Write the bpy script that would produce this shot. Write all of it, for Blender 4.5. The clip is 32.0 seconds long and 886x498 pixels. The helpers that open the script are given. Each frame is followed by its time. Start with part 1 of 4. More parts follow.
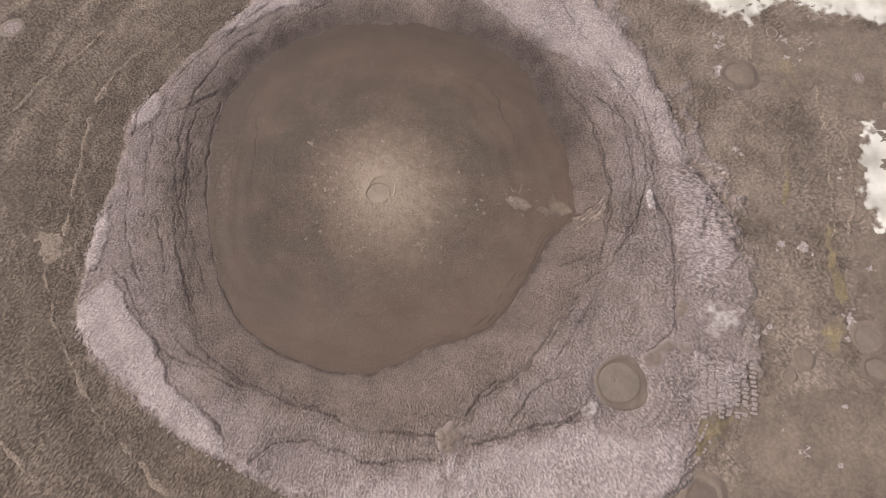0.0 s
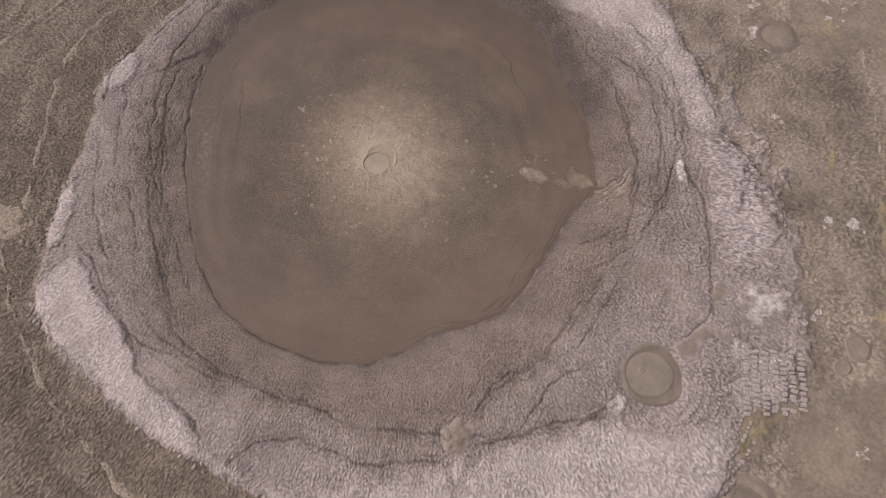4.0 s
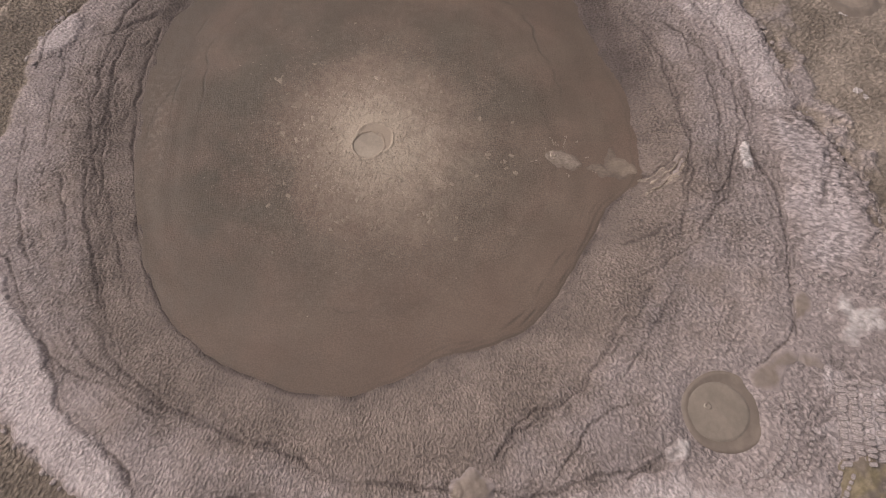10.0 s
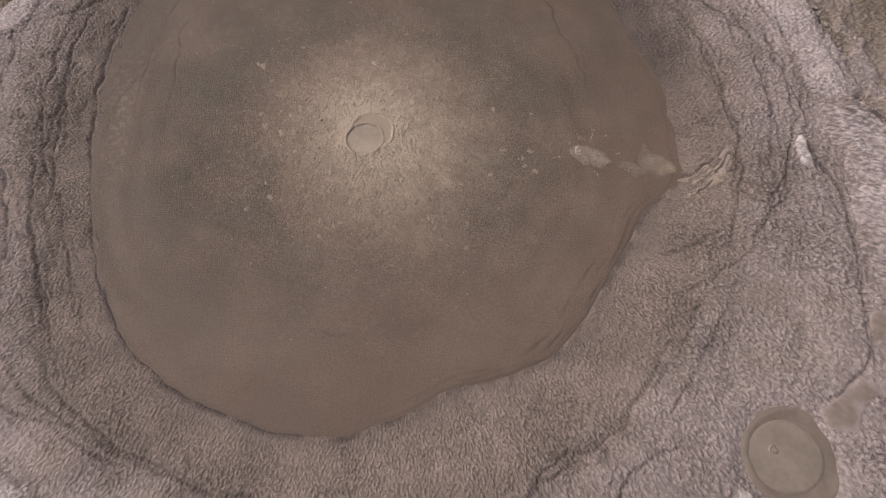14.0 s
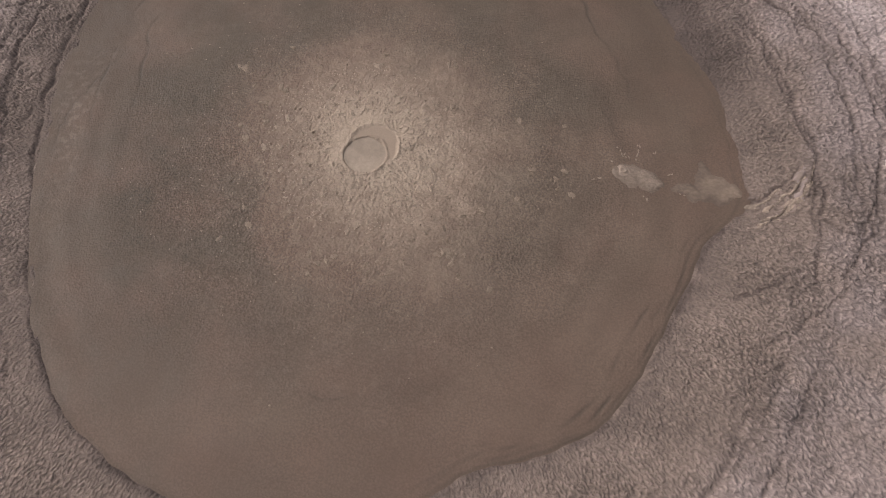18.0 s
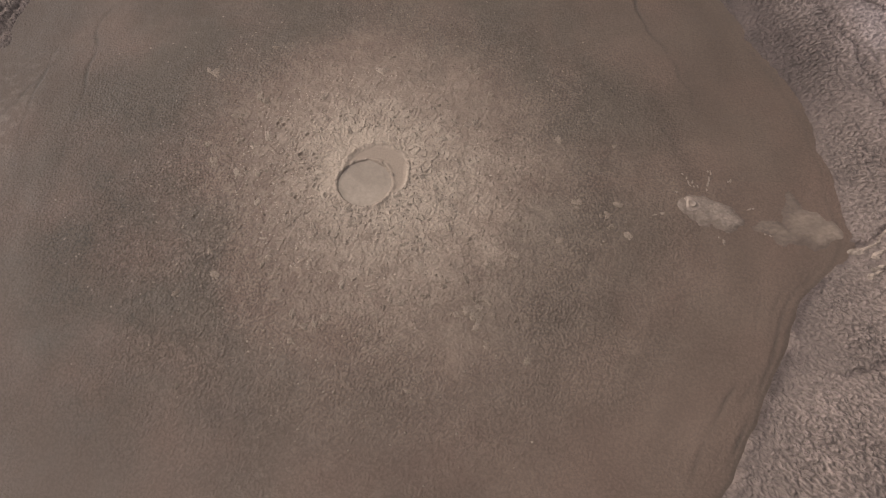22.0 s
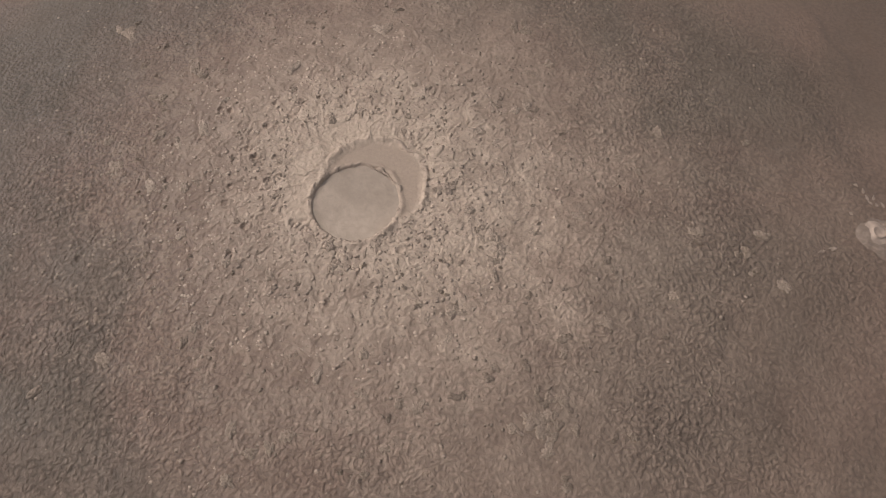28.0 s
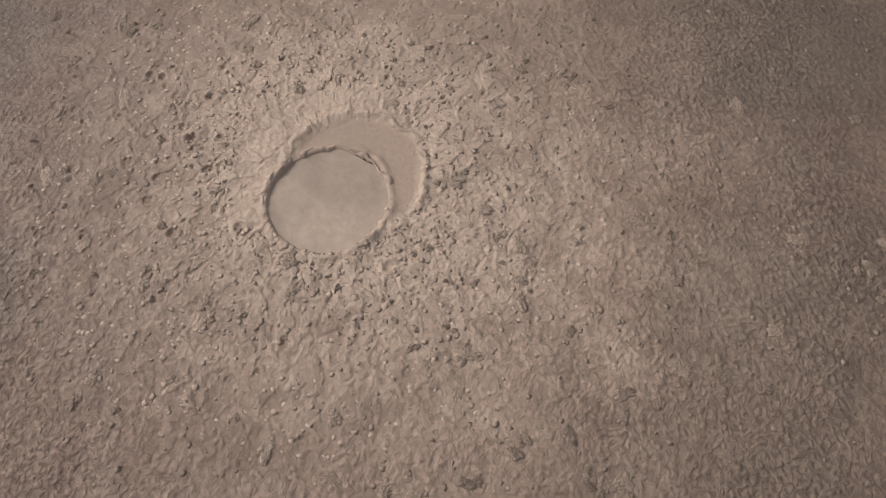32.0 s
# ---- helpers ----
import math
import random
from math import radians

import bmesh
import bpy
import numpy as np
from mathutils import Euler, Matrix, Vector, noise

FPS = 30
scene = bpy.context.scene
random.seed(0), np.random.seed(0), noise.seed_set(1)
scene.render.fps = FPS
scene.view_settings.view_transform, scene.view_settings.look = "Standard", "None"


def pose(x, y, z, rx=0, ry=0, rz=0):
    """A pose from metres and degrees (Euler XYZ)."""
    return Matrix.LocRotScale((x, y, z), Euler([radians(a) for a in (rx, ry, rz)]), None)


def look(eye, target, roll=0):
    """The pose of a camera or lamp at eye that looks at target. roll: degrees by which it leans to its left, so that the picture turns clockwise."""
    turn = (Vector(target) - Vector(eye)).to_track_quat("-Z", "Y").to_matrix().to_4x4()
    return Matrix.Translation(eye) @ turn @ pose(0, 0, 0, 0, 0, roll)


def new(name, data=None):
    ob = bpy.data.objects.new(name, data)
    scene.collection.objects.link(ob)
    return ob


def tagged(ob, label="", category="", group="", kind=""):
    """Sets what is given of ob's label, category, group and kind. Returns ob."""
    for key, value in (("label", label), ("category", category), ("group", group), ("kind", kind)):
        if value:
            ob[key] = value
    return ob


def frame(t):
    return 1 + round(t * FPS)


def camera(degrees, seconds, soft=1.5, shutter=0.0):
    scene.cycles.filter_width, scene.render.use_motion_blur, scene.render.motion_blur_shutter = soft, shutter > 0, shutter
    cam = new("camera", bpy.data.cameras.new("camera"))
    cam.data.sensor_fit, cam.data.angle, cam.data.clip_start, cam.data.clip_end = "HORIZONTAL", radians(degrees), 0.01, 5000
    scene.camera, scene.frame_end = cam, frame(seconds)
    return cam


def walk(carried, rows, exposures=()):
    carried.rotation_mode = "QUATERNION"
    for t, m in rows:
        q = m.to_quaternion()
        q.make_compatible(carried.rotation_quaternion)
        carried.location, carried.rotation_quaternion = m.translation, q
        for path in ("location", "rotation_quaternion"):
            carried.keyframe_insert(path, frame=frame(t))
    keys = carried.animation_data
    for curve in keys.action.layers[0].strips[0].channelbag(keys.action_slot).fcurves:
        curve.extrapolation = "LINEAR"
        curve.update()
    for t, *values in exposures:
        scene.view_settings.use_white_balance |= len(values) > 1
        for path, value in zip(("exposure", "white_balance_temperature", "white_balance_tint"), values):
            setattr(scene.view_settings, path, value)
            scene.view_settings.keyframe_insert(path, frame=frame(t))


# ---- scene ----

# camera and its descent along its own line of sight
cam = camera(70, 32.0, soft=1.1)
walk(cam, [
    (0.0, pose(2.814, -0.098, 90.310, 21.572, 0.040, 0.377)),
    (0.5, pose(2.737, -0.202, 88.968, 21.596, 0.025, 0.392)),
    (1.0, pose(2.645, -0.301, 87.600, 21.603, 0.013, 0.410)),
    (1.5, pose(2.565, -0.368, 86.201, 21.616, 0.003, 0.405)),
    (2.0, pose(2.467, -0.381, 84.783, 21.643, -0.012, 0.437)),
    (2.5, pose(2.341, -0.331, 83.351, 21.677, -0.022, 0.467)),
    (3.0, pose(2.213, -0.190, 81.922, 21.745, -0.033, 0.509)),
    (3.5, pose(2.082, 0.021, 80.506, 21.813, -0.042, 0.547)),
    (5.5, pose(1.536, 1.488, 74.913, 22.030, -0.050, 0.557)),
    (6.0, pose(1.428, 1.956, 73.486, 22.133, -0.060, 0.583)),
    (6.5, pose(1.353, 2.448, 72.048, 22.234, -0.074, 0.609)),
    (7.0, pose(1.283, 2.941, 70.609, 22.322, -0.087, 0.634)),
    (7.5, pose(1.217, 3.430, 69.197, 22.411, -0.097, 0.656)),
    (8.0, pose(1.152, 3.910, 67.795, 22.497, -0.100, 0.649)),
    (8.5, pose(1.085, 4.397, 66.427, 22.607, -0.105, 0.667)),
    (9.0, pose(1.027, 4.867, 65.110, 22.725, -0.114, 0.699)),
    (9.5, pose(1.005, 5.301, 63.843, 22.833, -0.125, 0.715)),
    (10.0, pose(0.984, 5.693, 62.622, 22.917, -0.131, 0.691)),
    (10.5, pose(0.930, 6.089, 61.406, 23.000, -0.143, 0.698)),
    (11.0, pose(0.863, 6.477, 60.213, 23.089, -0.159, 0.700)),
    (11.5, pose(0.775, 6.871, 59.007, 23.173, -0.177, 0.698)),
    (12.0, pose(0.672, 7.305, 57.820, 23.281, -0.199, 0.703)),
    (12.5, pose(0.534, 7.806, 56.621, 23.401, -0.224, 0.722)),
    (13.0, pose(0.387, 8.366, 55.437, 23.541, -0.247, 0.723)),
    (13.5, pose(0.208, 8.991, 54.265, 23.721, -0.267, 0.716)),
    (14.0, pose(0.017, 9.646, 53.099, 23.931, -0.288, 0.697)),
    (14.5, pose(-0.154, 10.300, 51.939, 24.153, -0.311, 0.648)),
    (16.5, pose(-0.946, 13.151, 46.966, 25.229, -0.517, 0.764)),
    (17.0, pose(-1.150, 13.909, 45.807, 25.428, -0.560, 0.827)),
    (17.5, pose(-1.330, 14.707, 44.690, 25.604, -0.594, 0.874)),
    (18.0, pose(-1.510, 15.574, 43.595, 25.758, -0.623, 0.913)),
    (18.5, pose(-1.684, 16.491, 42.519, 25.871, -0.642, 0.909)),
    (19.0, pose(-1.882, 17.454, 41.445, 25.942, -0.658, 0.886)),
    (19.5, pose(-2.062, 18.422, 40.396, 25.967, -0.690, 0.886)),
    (20.0, pose(-2.267, 19.428, 39.341, 25.980, -0.739, 0.920)),
    (20.5, pose(-2.469, 20.410, 38.301, 25.992, -0.799, 0.962)),
    (21.0, pose(-2.674, 21.398, 37.232, 26.038, -0.863, 0.989)),
    (21.5, pose(-2.859, 22.319, 36.150, 26.097, -0.912, 0.950)),
    (22.0, pose(-3.107, 23.226, 35.017, 26.177, -0.949, 0.904)),
    (22.5, pose(-3.339, 24.089, 33.875, 26.259, -0.979, 0.860)),
    (23.0, pose(-3.562, 24.974, 32.716, 26.358, -1.003, 0.829)),
    (23.5, pose(-3.757, 25.836, 31.580, 26.438, -1.020, 0.798)),
    (24.0, pose(-3.913, 26.711, 30.470, 26.514, -1.039, 0.786)),
    (24.5, pose(-4.047, 27.509, 29.376, 26.545, -1.050, 0.756)),
    (25.0, pose(-4.181, 28.276, 28.276, 26.556, -1.057, 0.736)),
    (25.5, pose(-4.289, 28.965, 27.215, 26.555, -1.058, 0.697)),
    (27.5, pose(-4.659, 31.519, 23.010, 26.530, -1.045, 0.553)),
    (28.0, pose(-4.708, 32.092, 22.012, 26.480, -1.045, 0.567)),
    (28.5, pose(-4.726, 32.627, 21.083, 26.436, -1.042, 0.580)),
    (29.0, pose(-4.730, 33.162, 20.173, 26.400, -1.027, 0.569)),
    (29.5, pose(-4.717, 33.655, 19.354, 26.388, -1.002, 0.543)),
    (30.0, pose(-4.727, 34.117, 18.558, 26.387, -0.969, 0.526)),
    (30.5, pose(-4.748, 34.538, 17.805, 26.384, -0.930, 0.529)),
    (31.0, pose(-4.751, 34.987, 17.038, 26.382, -0.892, 0.558)),
    (31.5, pose(-4.737, 35.335, 16.387, 26.376, -0.854, 0.613)),
    (32.0, pose(-4.725, 35.655, 15.903, 26.399, -0.815, 0.662)),
], exposures=[(0.0, 0.0), (9.0, -0.05), (13.0, -0.08), (17.0, -0.1), (21.0, -0.12), (25.0, -0.07), (29.0, -0.04), (32.0, -0.03)])

# hazy bright sky, soft sun from the north-west
SUN_EL, SUN_AZ = radians(42), radians(-72)
world = bpy.data.worlds.new("sky")
scene.world = world
world.use_nodes = True
wn, wl = world.node_tree.nodes, world.node_tree.links
sky = wn.new("ShaderNodeTexSky")
sky.sky_type, sky.sun_disc = "NISHITA", False
sky.sun_elevation, sky.sun_rotation, sky.dust_density = SUN_EL, SUN_AZ, 4.0
calm = wn.new("ShaderNodeHueSaturation")
calm.inputs["Saturation"].default_value = 0.3
wl.new(sky.outputs[0], calm.inputs["Color"])
wl.new(calm.outputs[0], wn["Background"].inputs["Color"])
wn["Background"].inputs["Strength"].default_value = 0.15
sun = new("sun", bpy.data.lights.new("sun", "SUN"))
sun.data.energy, sun.data.angle, sun.data.color = 1.8, radians(12), (1.0, 0.94, 0.87)
sun_way = Vector((math.sin(SUN_AZ) * math.cos(SUN_EL), math.cos(SUN_AZ) * math.cos(SUN_EL), math.sin(SUN_EL)))
sun.matrix_world = look(sun_way * 200, (0, 0, 0))

# ---- noise and shape arithmetic ----
TABLE = np.random.RandomState(7).permutation(512)
GRAD = np.random.RandomState(8).uniform(0, 2 * np.pi, 512)
GX, GY = np.cos(GRAD), np.sin(GRAD)


def perlin(x, y):
    xi, yi = np.floor(x).astype(int), np.floor(y).astype(int)
    fx, fy = x - xi, y - yi
    u, v = fx * fx * fx * (fx * (fx * 6 - 15) + 10), fy * fy * fy * (fy * (fy * 6 - 15) + 10)

    def corner(a, b):
        h = TABLE[(TABLE[(xi + a) & 511] + yi + b) & 511]
        return GX[h] * (fx - a) + GY[h] * (fy - b)

    low = corner(0, 0) * (1 - u) + corner(1, 0) * u
    return (low * (1 - v) + (corner(0, 1) * (1 - u) + corner(1, 1) * u) * v) * 1.5


def fbm(x, y, size, octaves=3):
    total, amp = 0, 1.0
    for k in range(octaves):
        total = total + amp * perlin(x / size + 17.3 * k, y / size - 9.1 * k)
        size, amp = size * 0.5, amp * 0.5
    return total


def ramp(a, b, v):
    s = np.clip((v - a) / (b - a), 0, 1)
    return s * s * (3 - 2 * s)


VENT = (-8.06, 46.31)
SHORE = [30.7, 30.8, 30.5, 30.5, 31.8, 33.2, 33.5, 33.3, 33.0, 32.9, 32.8, 32.8, 32.8, 32.5, 32.2, 31.8, 30.8, 29.5, 28.2, 27.1, 26.4, 26.3, 26.3, 26.8, 28.0, 29.0, 29.5, 29.7, 29.7, 29.8, 29.7, 28.5, 27.3, 27.7, 28.7, 28.4, 27.8, 27.9, 28.3, 31.0]
BANK = [36.9, 36.7, 37.1, 36.7, 36.1, 35.8, 35.7, 36.1, 36.6, 37.1, 37.2, 37.2, 37.0, 36.2, 35.1, 33.9, 32.8, 31.6, 31.2, 30.8, 30.5, 30.8, 31.5, 32.1, 33.3, 34.9, 35.6, 35.8, 35.9, 36.4, 37.1, 37.8, 38.5, 37.0, 36.8, 35.5, 35.3, 36.1, 36.4, 37.2]
OUTER = [53.5, 50.5, 50.7, 50.9, 52.7, 53.7, 52.1, 50.4, 49.0, 47.7, 47.3, 46.9, 46.4, 45.4, 43.4, 41.9, 41.5, 41.8, 42.8, 42.0, 41.8, 43.3, 45.6, 48.0, 48.1, 47.0, 46.3, 45.7, 46.2, 47.5, 49.5, 51.7, 54.2, 57.2, 60.3, 61.2, 60.2, 60.9, 58.7, 56.5]


def ring(values, angle):
    """A smooth closed ring: its radius at an angle, from evenly spaced bearings."""
    v = np.array(values)
    p = (angle / (2 * np.pi) * len(v)) % len(v)
    i = np.floor(p).astype(int)
    f = p - i
    a, b, c, d = (v[(i + k) % len(v)] for k in (-1, 0, 1, 2))
    return b + 0.5 * f * (c - a + f * (2 * a - 5 * b + 4 * c - d + f * (3 * (b - c) + d - a)))


def smooth_line(points, closed=False, steps=6):
    p = np.array(points, float)
    p = np.vstack([p[-1:], p, p[:2]]) if closed else np.vstack([2 * p[0] - p[1], p, 2 * p[-1] - p[-2]])
    out = []
    for a, b, c, d in zip(p, p[1:], p[2:], p[3:]):
        for f in np.arange(steps) / steps:
            out.append(b + 0.5 * f * (c - a + f * (2 * a - 5 * b + 4 * c - d + f * (3 * (b - c) + d - a))))
    return np.array(out + ([] if closed else [p[-2]]))


def line_distance(x, y, line):
    best = np.full(x.shape, 1e9)
    for (ax, ay), (bx, by) in zip(line[:-1], line[1:]):
        dx, dy = bx - ax, by - ay
        s = np.clip(((x - ax) * dx + (y - ay) * dy) / (dx * dx + dy * dy + 1e-12), 0, 1)
        np.minimum(best, (x - ax - s * dx) ** 2 + (y - ay - s * dy) ** 2, out=best)
    return np.sqrt(best)


def inside(x, y, line):
    odd = np.zeros(x.shape, bool)
    for (ax, ay), (bx, by) in zip(line, np.roll(line, -1, 0)):
        if ay != by:
            odd ^= ((ay > y) != (by > y)) & (x < (bx - ax) * (y - ay) / (by - ay) + ax)
    return odd


# creases where one mud flow meets the next
SEAMS = [
    [(26.2, 64.9), (30.2, 61.2), (33.2, 56.7), (33.0, 50.8), (33.0, 44.4), (32.7, 39.8), (29.4, 35.5)],
    [(21.5, 67.0), (24.5, 63.1), (27.0, 58.6), (28.3, 51.7), (28.9, 46.0), (28.9, 41.4), (27.0, 36.2), (25.1, 31.3), (20.9, 26.0), (17.5, 22.2), (14.7, 17.3), (11.2, 15.0), (7.6, 12.7), (5.9, 10.6)],
    [(30.5, 68.7), (34.9, 61.2), (36.3, 54.0), (36.0, 48.3), (35.9, 43.6), (37.6, 39.8), (37.5, 34.1), (36.7, 28.6), (36.1, 23.5), (34.5, 21.6), (31.9, 19.8)],
    [(38.4, 66.7), (40.4, 61.1), (40.7, 54.9), (43.1, 49.1), (45.1, 45.9), (47.2, 40.5), (47.5, 36.1)],
    [(36.6, 51.5), (40.4, 49.9), (43.4, 47.4)],
    [(18.9, 16.0), (16.8, 15.1), (15.0, 13.7), (13.1, 11.3), (11.6, 9.1), (9.0, 7.3)],
    [(22.8, 11.3), (19.6, 9.9), (16.7, 8.9), (12.9, 8.4), (9.0, 7.3), (5.8, 6.6)],
    [(-34.3, 25.0), (-32.7, 20.7), (-29.4, 17.8), (-26.2, 15.6), (-22.5, 14.2), (-18.3, 12.4), (-14.8, 11.6)],
    [(-13.5, 10.3), (-10.1, 9.3), (-6.2, 8.7), (-3.5, 8.4), (-0.7, 7.4), (1.5, 6.4)],
    [(-38.9, 54.0), (-39.2, 47.3), (-38.8, 41.0), (-38.3, 35.8), (-36.4, 30.3), (-34.3, 25.0)],
    [(-38.4, 62.2), (-39.4, 54.9), (-38.8, 48.9), (-37.9, 41.7), (-37.0, 35.8), (-34.9, 30.9)],
    [(-35.4, 62.3), (-36.1, 54.1), (-35.6, 46.5), (-34.1, 39.5), (-32.2, 32.9), (-30.0, 28.2), (-27.0, 23.7)],
    [(-33.9, 66.1), (-38.4, 62.2), (-42.1, 59.8), (-45.1, 58.1)],
    [(-47.2, 32.3), (-43.8, 28.2), (-42.0, 24.7), (-39.1, 21.4), (-37.0, 17.8), (-35.1, 14.4), (-31.6, 11.7), (-28.8, 9.7), (-26.9, 7.1)],
    [(-39.0, 20.8), (-36.1, 18.4), (-32.9, 17.3), (-30.3, 16.1), (-26.5, 14.5)],
    [(-23.3, 4.3), (-20.5, 6.3), (-17.5, 7.2), (-13.7, 6.7), (-9.9, 5.3), (-7.4, 4.2), (-1.9, 4.8), (1.7, 4.7)],
    [(20.2, 33.0), (23.0, 33.9), (25.9, 35.4)],
    [(17.7, 29.5), (20.8, 29.2), (24.2, 30.7), (27.7, 33.0)],
    [(1.8, 7.8), (-2.6, 8.3), (-7.0, 8.5), (-10.2, 9.1), (-12.8, 10.6), (-16.7, 11.8)],
    [(6.3, 11.5), (9.0, 14.7), (13.0, 16.3), (16.5, 20.0), (18.8, 23.5), (22.6, 27.9)],
    [(5.9, 7.8), (8.7, 7.3), (11.8, 7.9), (14.9, 9.1), (18.8, 10.0), (21.5, 11.0)],
    [(-17.8, 83.6), (-26.6, 78.4), (-32.3, 75.2), (-35.9, 70.9), (-39.3, 64.4), (-40.5, 59.2), (-40.7, 52.6), (-40.5, 45.3)],
    [(-29.1, 82.7), (-35.4, 75.7), (-40.6, 70.2), (-43.7, 64.9), (-45.9, 58.0)],
    [(11.0, 82.3), (16.4, 76.1), (19.7, 71.9), (23.2, 65.5), (26.7, 59.8), (28.1, 53.3), (29.4, 47.1)],
    [(23.5, 83.4), (26.9, 75.8), (31.3, 68.7), (35.4, 61.8), (36.5, 54.2), (36.9, 50.0)],
    [(-38.4, 25.2), (-35.8, 21.2), (-32.1, 18.2), (-28.2, 16.1), (-24.5, 14.5), (-20.4, 12.9), (-16.4, 11.5)],
    [(-39.7, 42.0), (-38.5, 36.2), (-36.7, 31.4), (-34.9, 27.4), (-33.1, 23.1)],
    [(-40.2, 58.2), (-41.1, 51.9), (-40.2, 46.1), (-38.3, 40.6)],
    [(37.7, 41.7), (38.0, 35.4), (37.2, 29.5), (36.6, 25.0), (36.6, 22.9)],
    [(22.7, 41.4), (24.5, 41.9), (26.1, 42.8), (27.4, 44.4)],
    [(23.3, 40.5), (25.4, 41.2), (26.8, 42.1), (28.1, 43.8)],
    [(24.6, 39.9), (26.3, 41.1), (27.9, 41.9)],
    [(26.6, 62.4), (27.8, 56.8), (28.8, 51.0), (29.2, 46.7), (28.6, 43.2), (27.7, 38.9)],
    [(31.4, 61.6), (32.4, 56.0), (32.8, 50.9), (32.4, 46.7), (31.7, 42.1), (31.8, 38.3)],
    [(34.2, 58.7), (35.0, 53.4), (35.2, 47.8), (33.6, 43.8), (32.2, 39.9)],
    [(35.9, 52.7), (36.3, 48.4), (35.9, 43.7)],
    [(28.7, 39.2), (30.8, 37.9), (31.6, 39.8), (33.3, 42.4)],
    [(-42.2, 40.6), (-40.3, 35.5), (-39.4, 31.4)],
    [(-36.7, 38.7), (-35.3, 34.4), (-33.5, 30.2), (-31.5, 26.3)],
    [(-45.1, 55.7), (-45.3, 49.7), (-44.6, 44.0)],
    [(-44.9, 65.6), (-47.9, 60.5), (-48.2, 54.6)],
    [(-47.3, 47.3), (-46.8, 40.3), (-45.1, 34.7), (-42.5, 29.3)],
    [(28.6, 34.0), (24.6, 27.3), (21.6, 22.2), (18.9, 18.6)],
    [(22.8, 28.4), (20.7, 24.5), (17.8, 20.9)],
    [(34.3, 55.6), (35.1, 52.8), (36.1, 48.9), (35.9, 45.2), (36.0, 43.4), (36.8, 41.0)],
    [(40.4, 56.9), (41.1, 53.7), (42.2, 50.9), (43.2, 48.3), (44.8, 43.9), (45.2, 40.8), (46.4, 38.1)],
    [(36.7, 50.7), (39.1, 49.7), (41.2, 47.7), (43.4, 46.1)],
    [(44.8, 43.6), (43.3, 40.4), (42.2, 37.3)],
    [(31.2, 39.2), (30.1, 36.8), (28.9, 34.5)],
]
SEAM_LINES = [smooth_line(s) for s in SEAMS]


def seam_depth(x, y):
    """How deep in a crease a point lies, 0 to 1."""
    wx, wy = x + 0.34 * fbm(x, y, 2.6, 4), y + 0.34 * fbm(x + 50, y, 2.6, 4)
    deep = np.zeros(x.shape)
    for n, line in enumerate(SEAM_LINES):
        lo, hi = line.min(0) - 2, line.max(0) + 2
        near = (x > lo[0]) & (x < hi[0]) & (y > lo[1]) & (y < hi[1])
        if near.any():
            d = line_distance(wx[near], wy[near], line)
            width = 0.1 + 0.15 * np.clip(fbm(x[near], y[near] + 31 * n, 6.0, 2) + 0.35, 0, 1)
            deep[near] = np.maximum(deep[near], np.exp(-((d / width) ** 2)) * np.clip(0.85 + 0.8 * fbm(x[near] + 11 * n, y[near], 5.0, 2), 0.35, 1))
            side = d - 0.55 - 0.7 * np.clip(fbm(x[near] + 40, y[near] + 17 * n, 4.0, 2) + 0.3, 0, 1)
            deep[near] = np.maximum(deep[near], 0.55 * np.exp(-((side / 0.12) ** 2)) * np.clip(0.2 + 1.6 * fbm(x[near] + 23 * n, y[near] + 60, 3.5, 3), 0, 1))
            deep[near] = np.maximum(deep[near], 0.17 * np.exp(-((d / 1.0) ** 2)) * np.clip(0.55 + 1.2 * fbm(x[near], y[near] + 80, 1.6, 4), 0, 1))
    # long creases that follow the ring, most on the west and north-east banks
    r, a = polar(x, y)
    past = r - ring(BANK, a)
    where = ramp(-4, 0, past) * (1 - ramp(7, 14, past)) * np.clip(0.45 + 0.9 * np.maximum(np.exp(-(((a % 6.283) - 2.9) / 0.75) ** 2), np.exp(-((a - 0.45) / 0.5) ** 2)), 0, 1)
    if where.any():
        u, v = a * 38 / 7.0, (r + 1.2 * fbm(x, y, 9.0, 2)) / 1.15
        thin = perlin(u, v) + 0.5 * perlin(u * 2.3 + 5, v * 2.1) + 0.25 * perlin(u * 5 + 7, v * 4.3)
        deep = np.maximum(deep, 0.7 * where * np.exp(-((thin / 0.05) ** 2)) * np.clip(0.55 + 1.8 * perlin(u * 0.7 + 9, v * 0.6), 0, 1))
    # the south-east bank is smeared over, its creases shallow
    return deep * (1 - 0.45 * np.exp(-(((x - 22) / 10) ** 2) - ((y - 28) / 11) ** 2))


def polar(x, y):
    dx, dy = x - VENT[0], y - VENT[1]
    return np.hypot(dx, dy), np.arctan2(dy, dx)


SMALL_POOL = (27.4, 15.2)


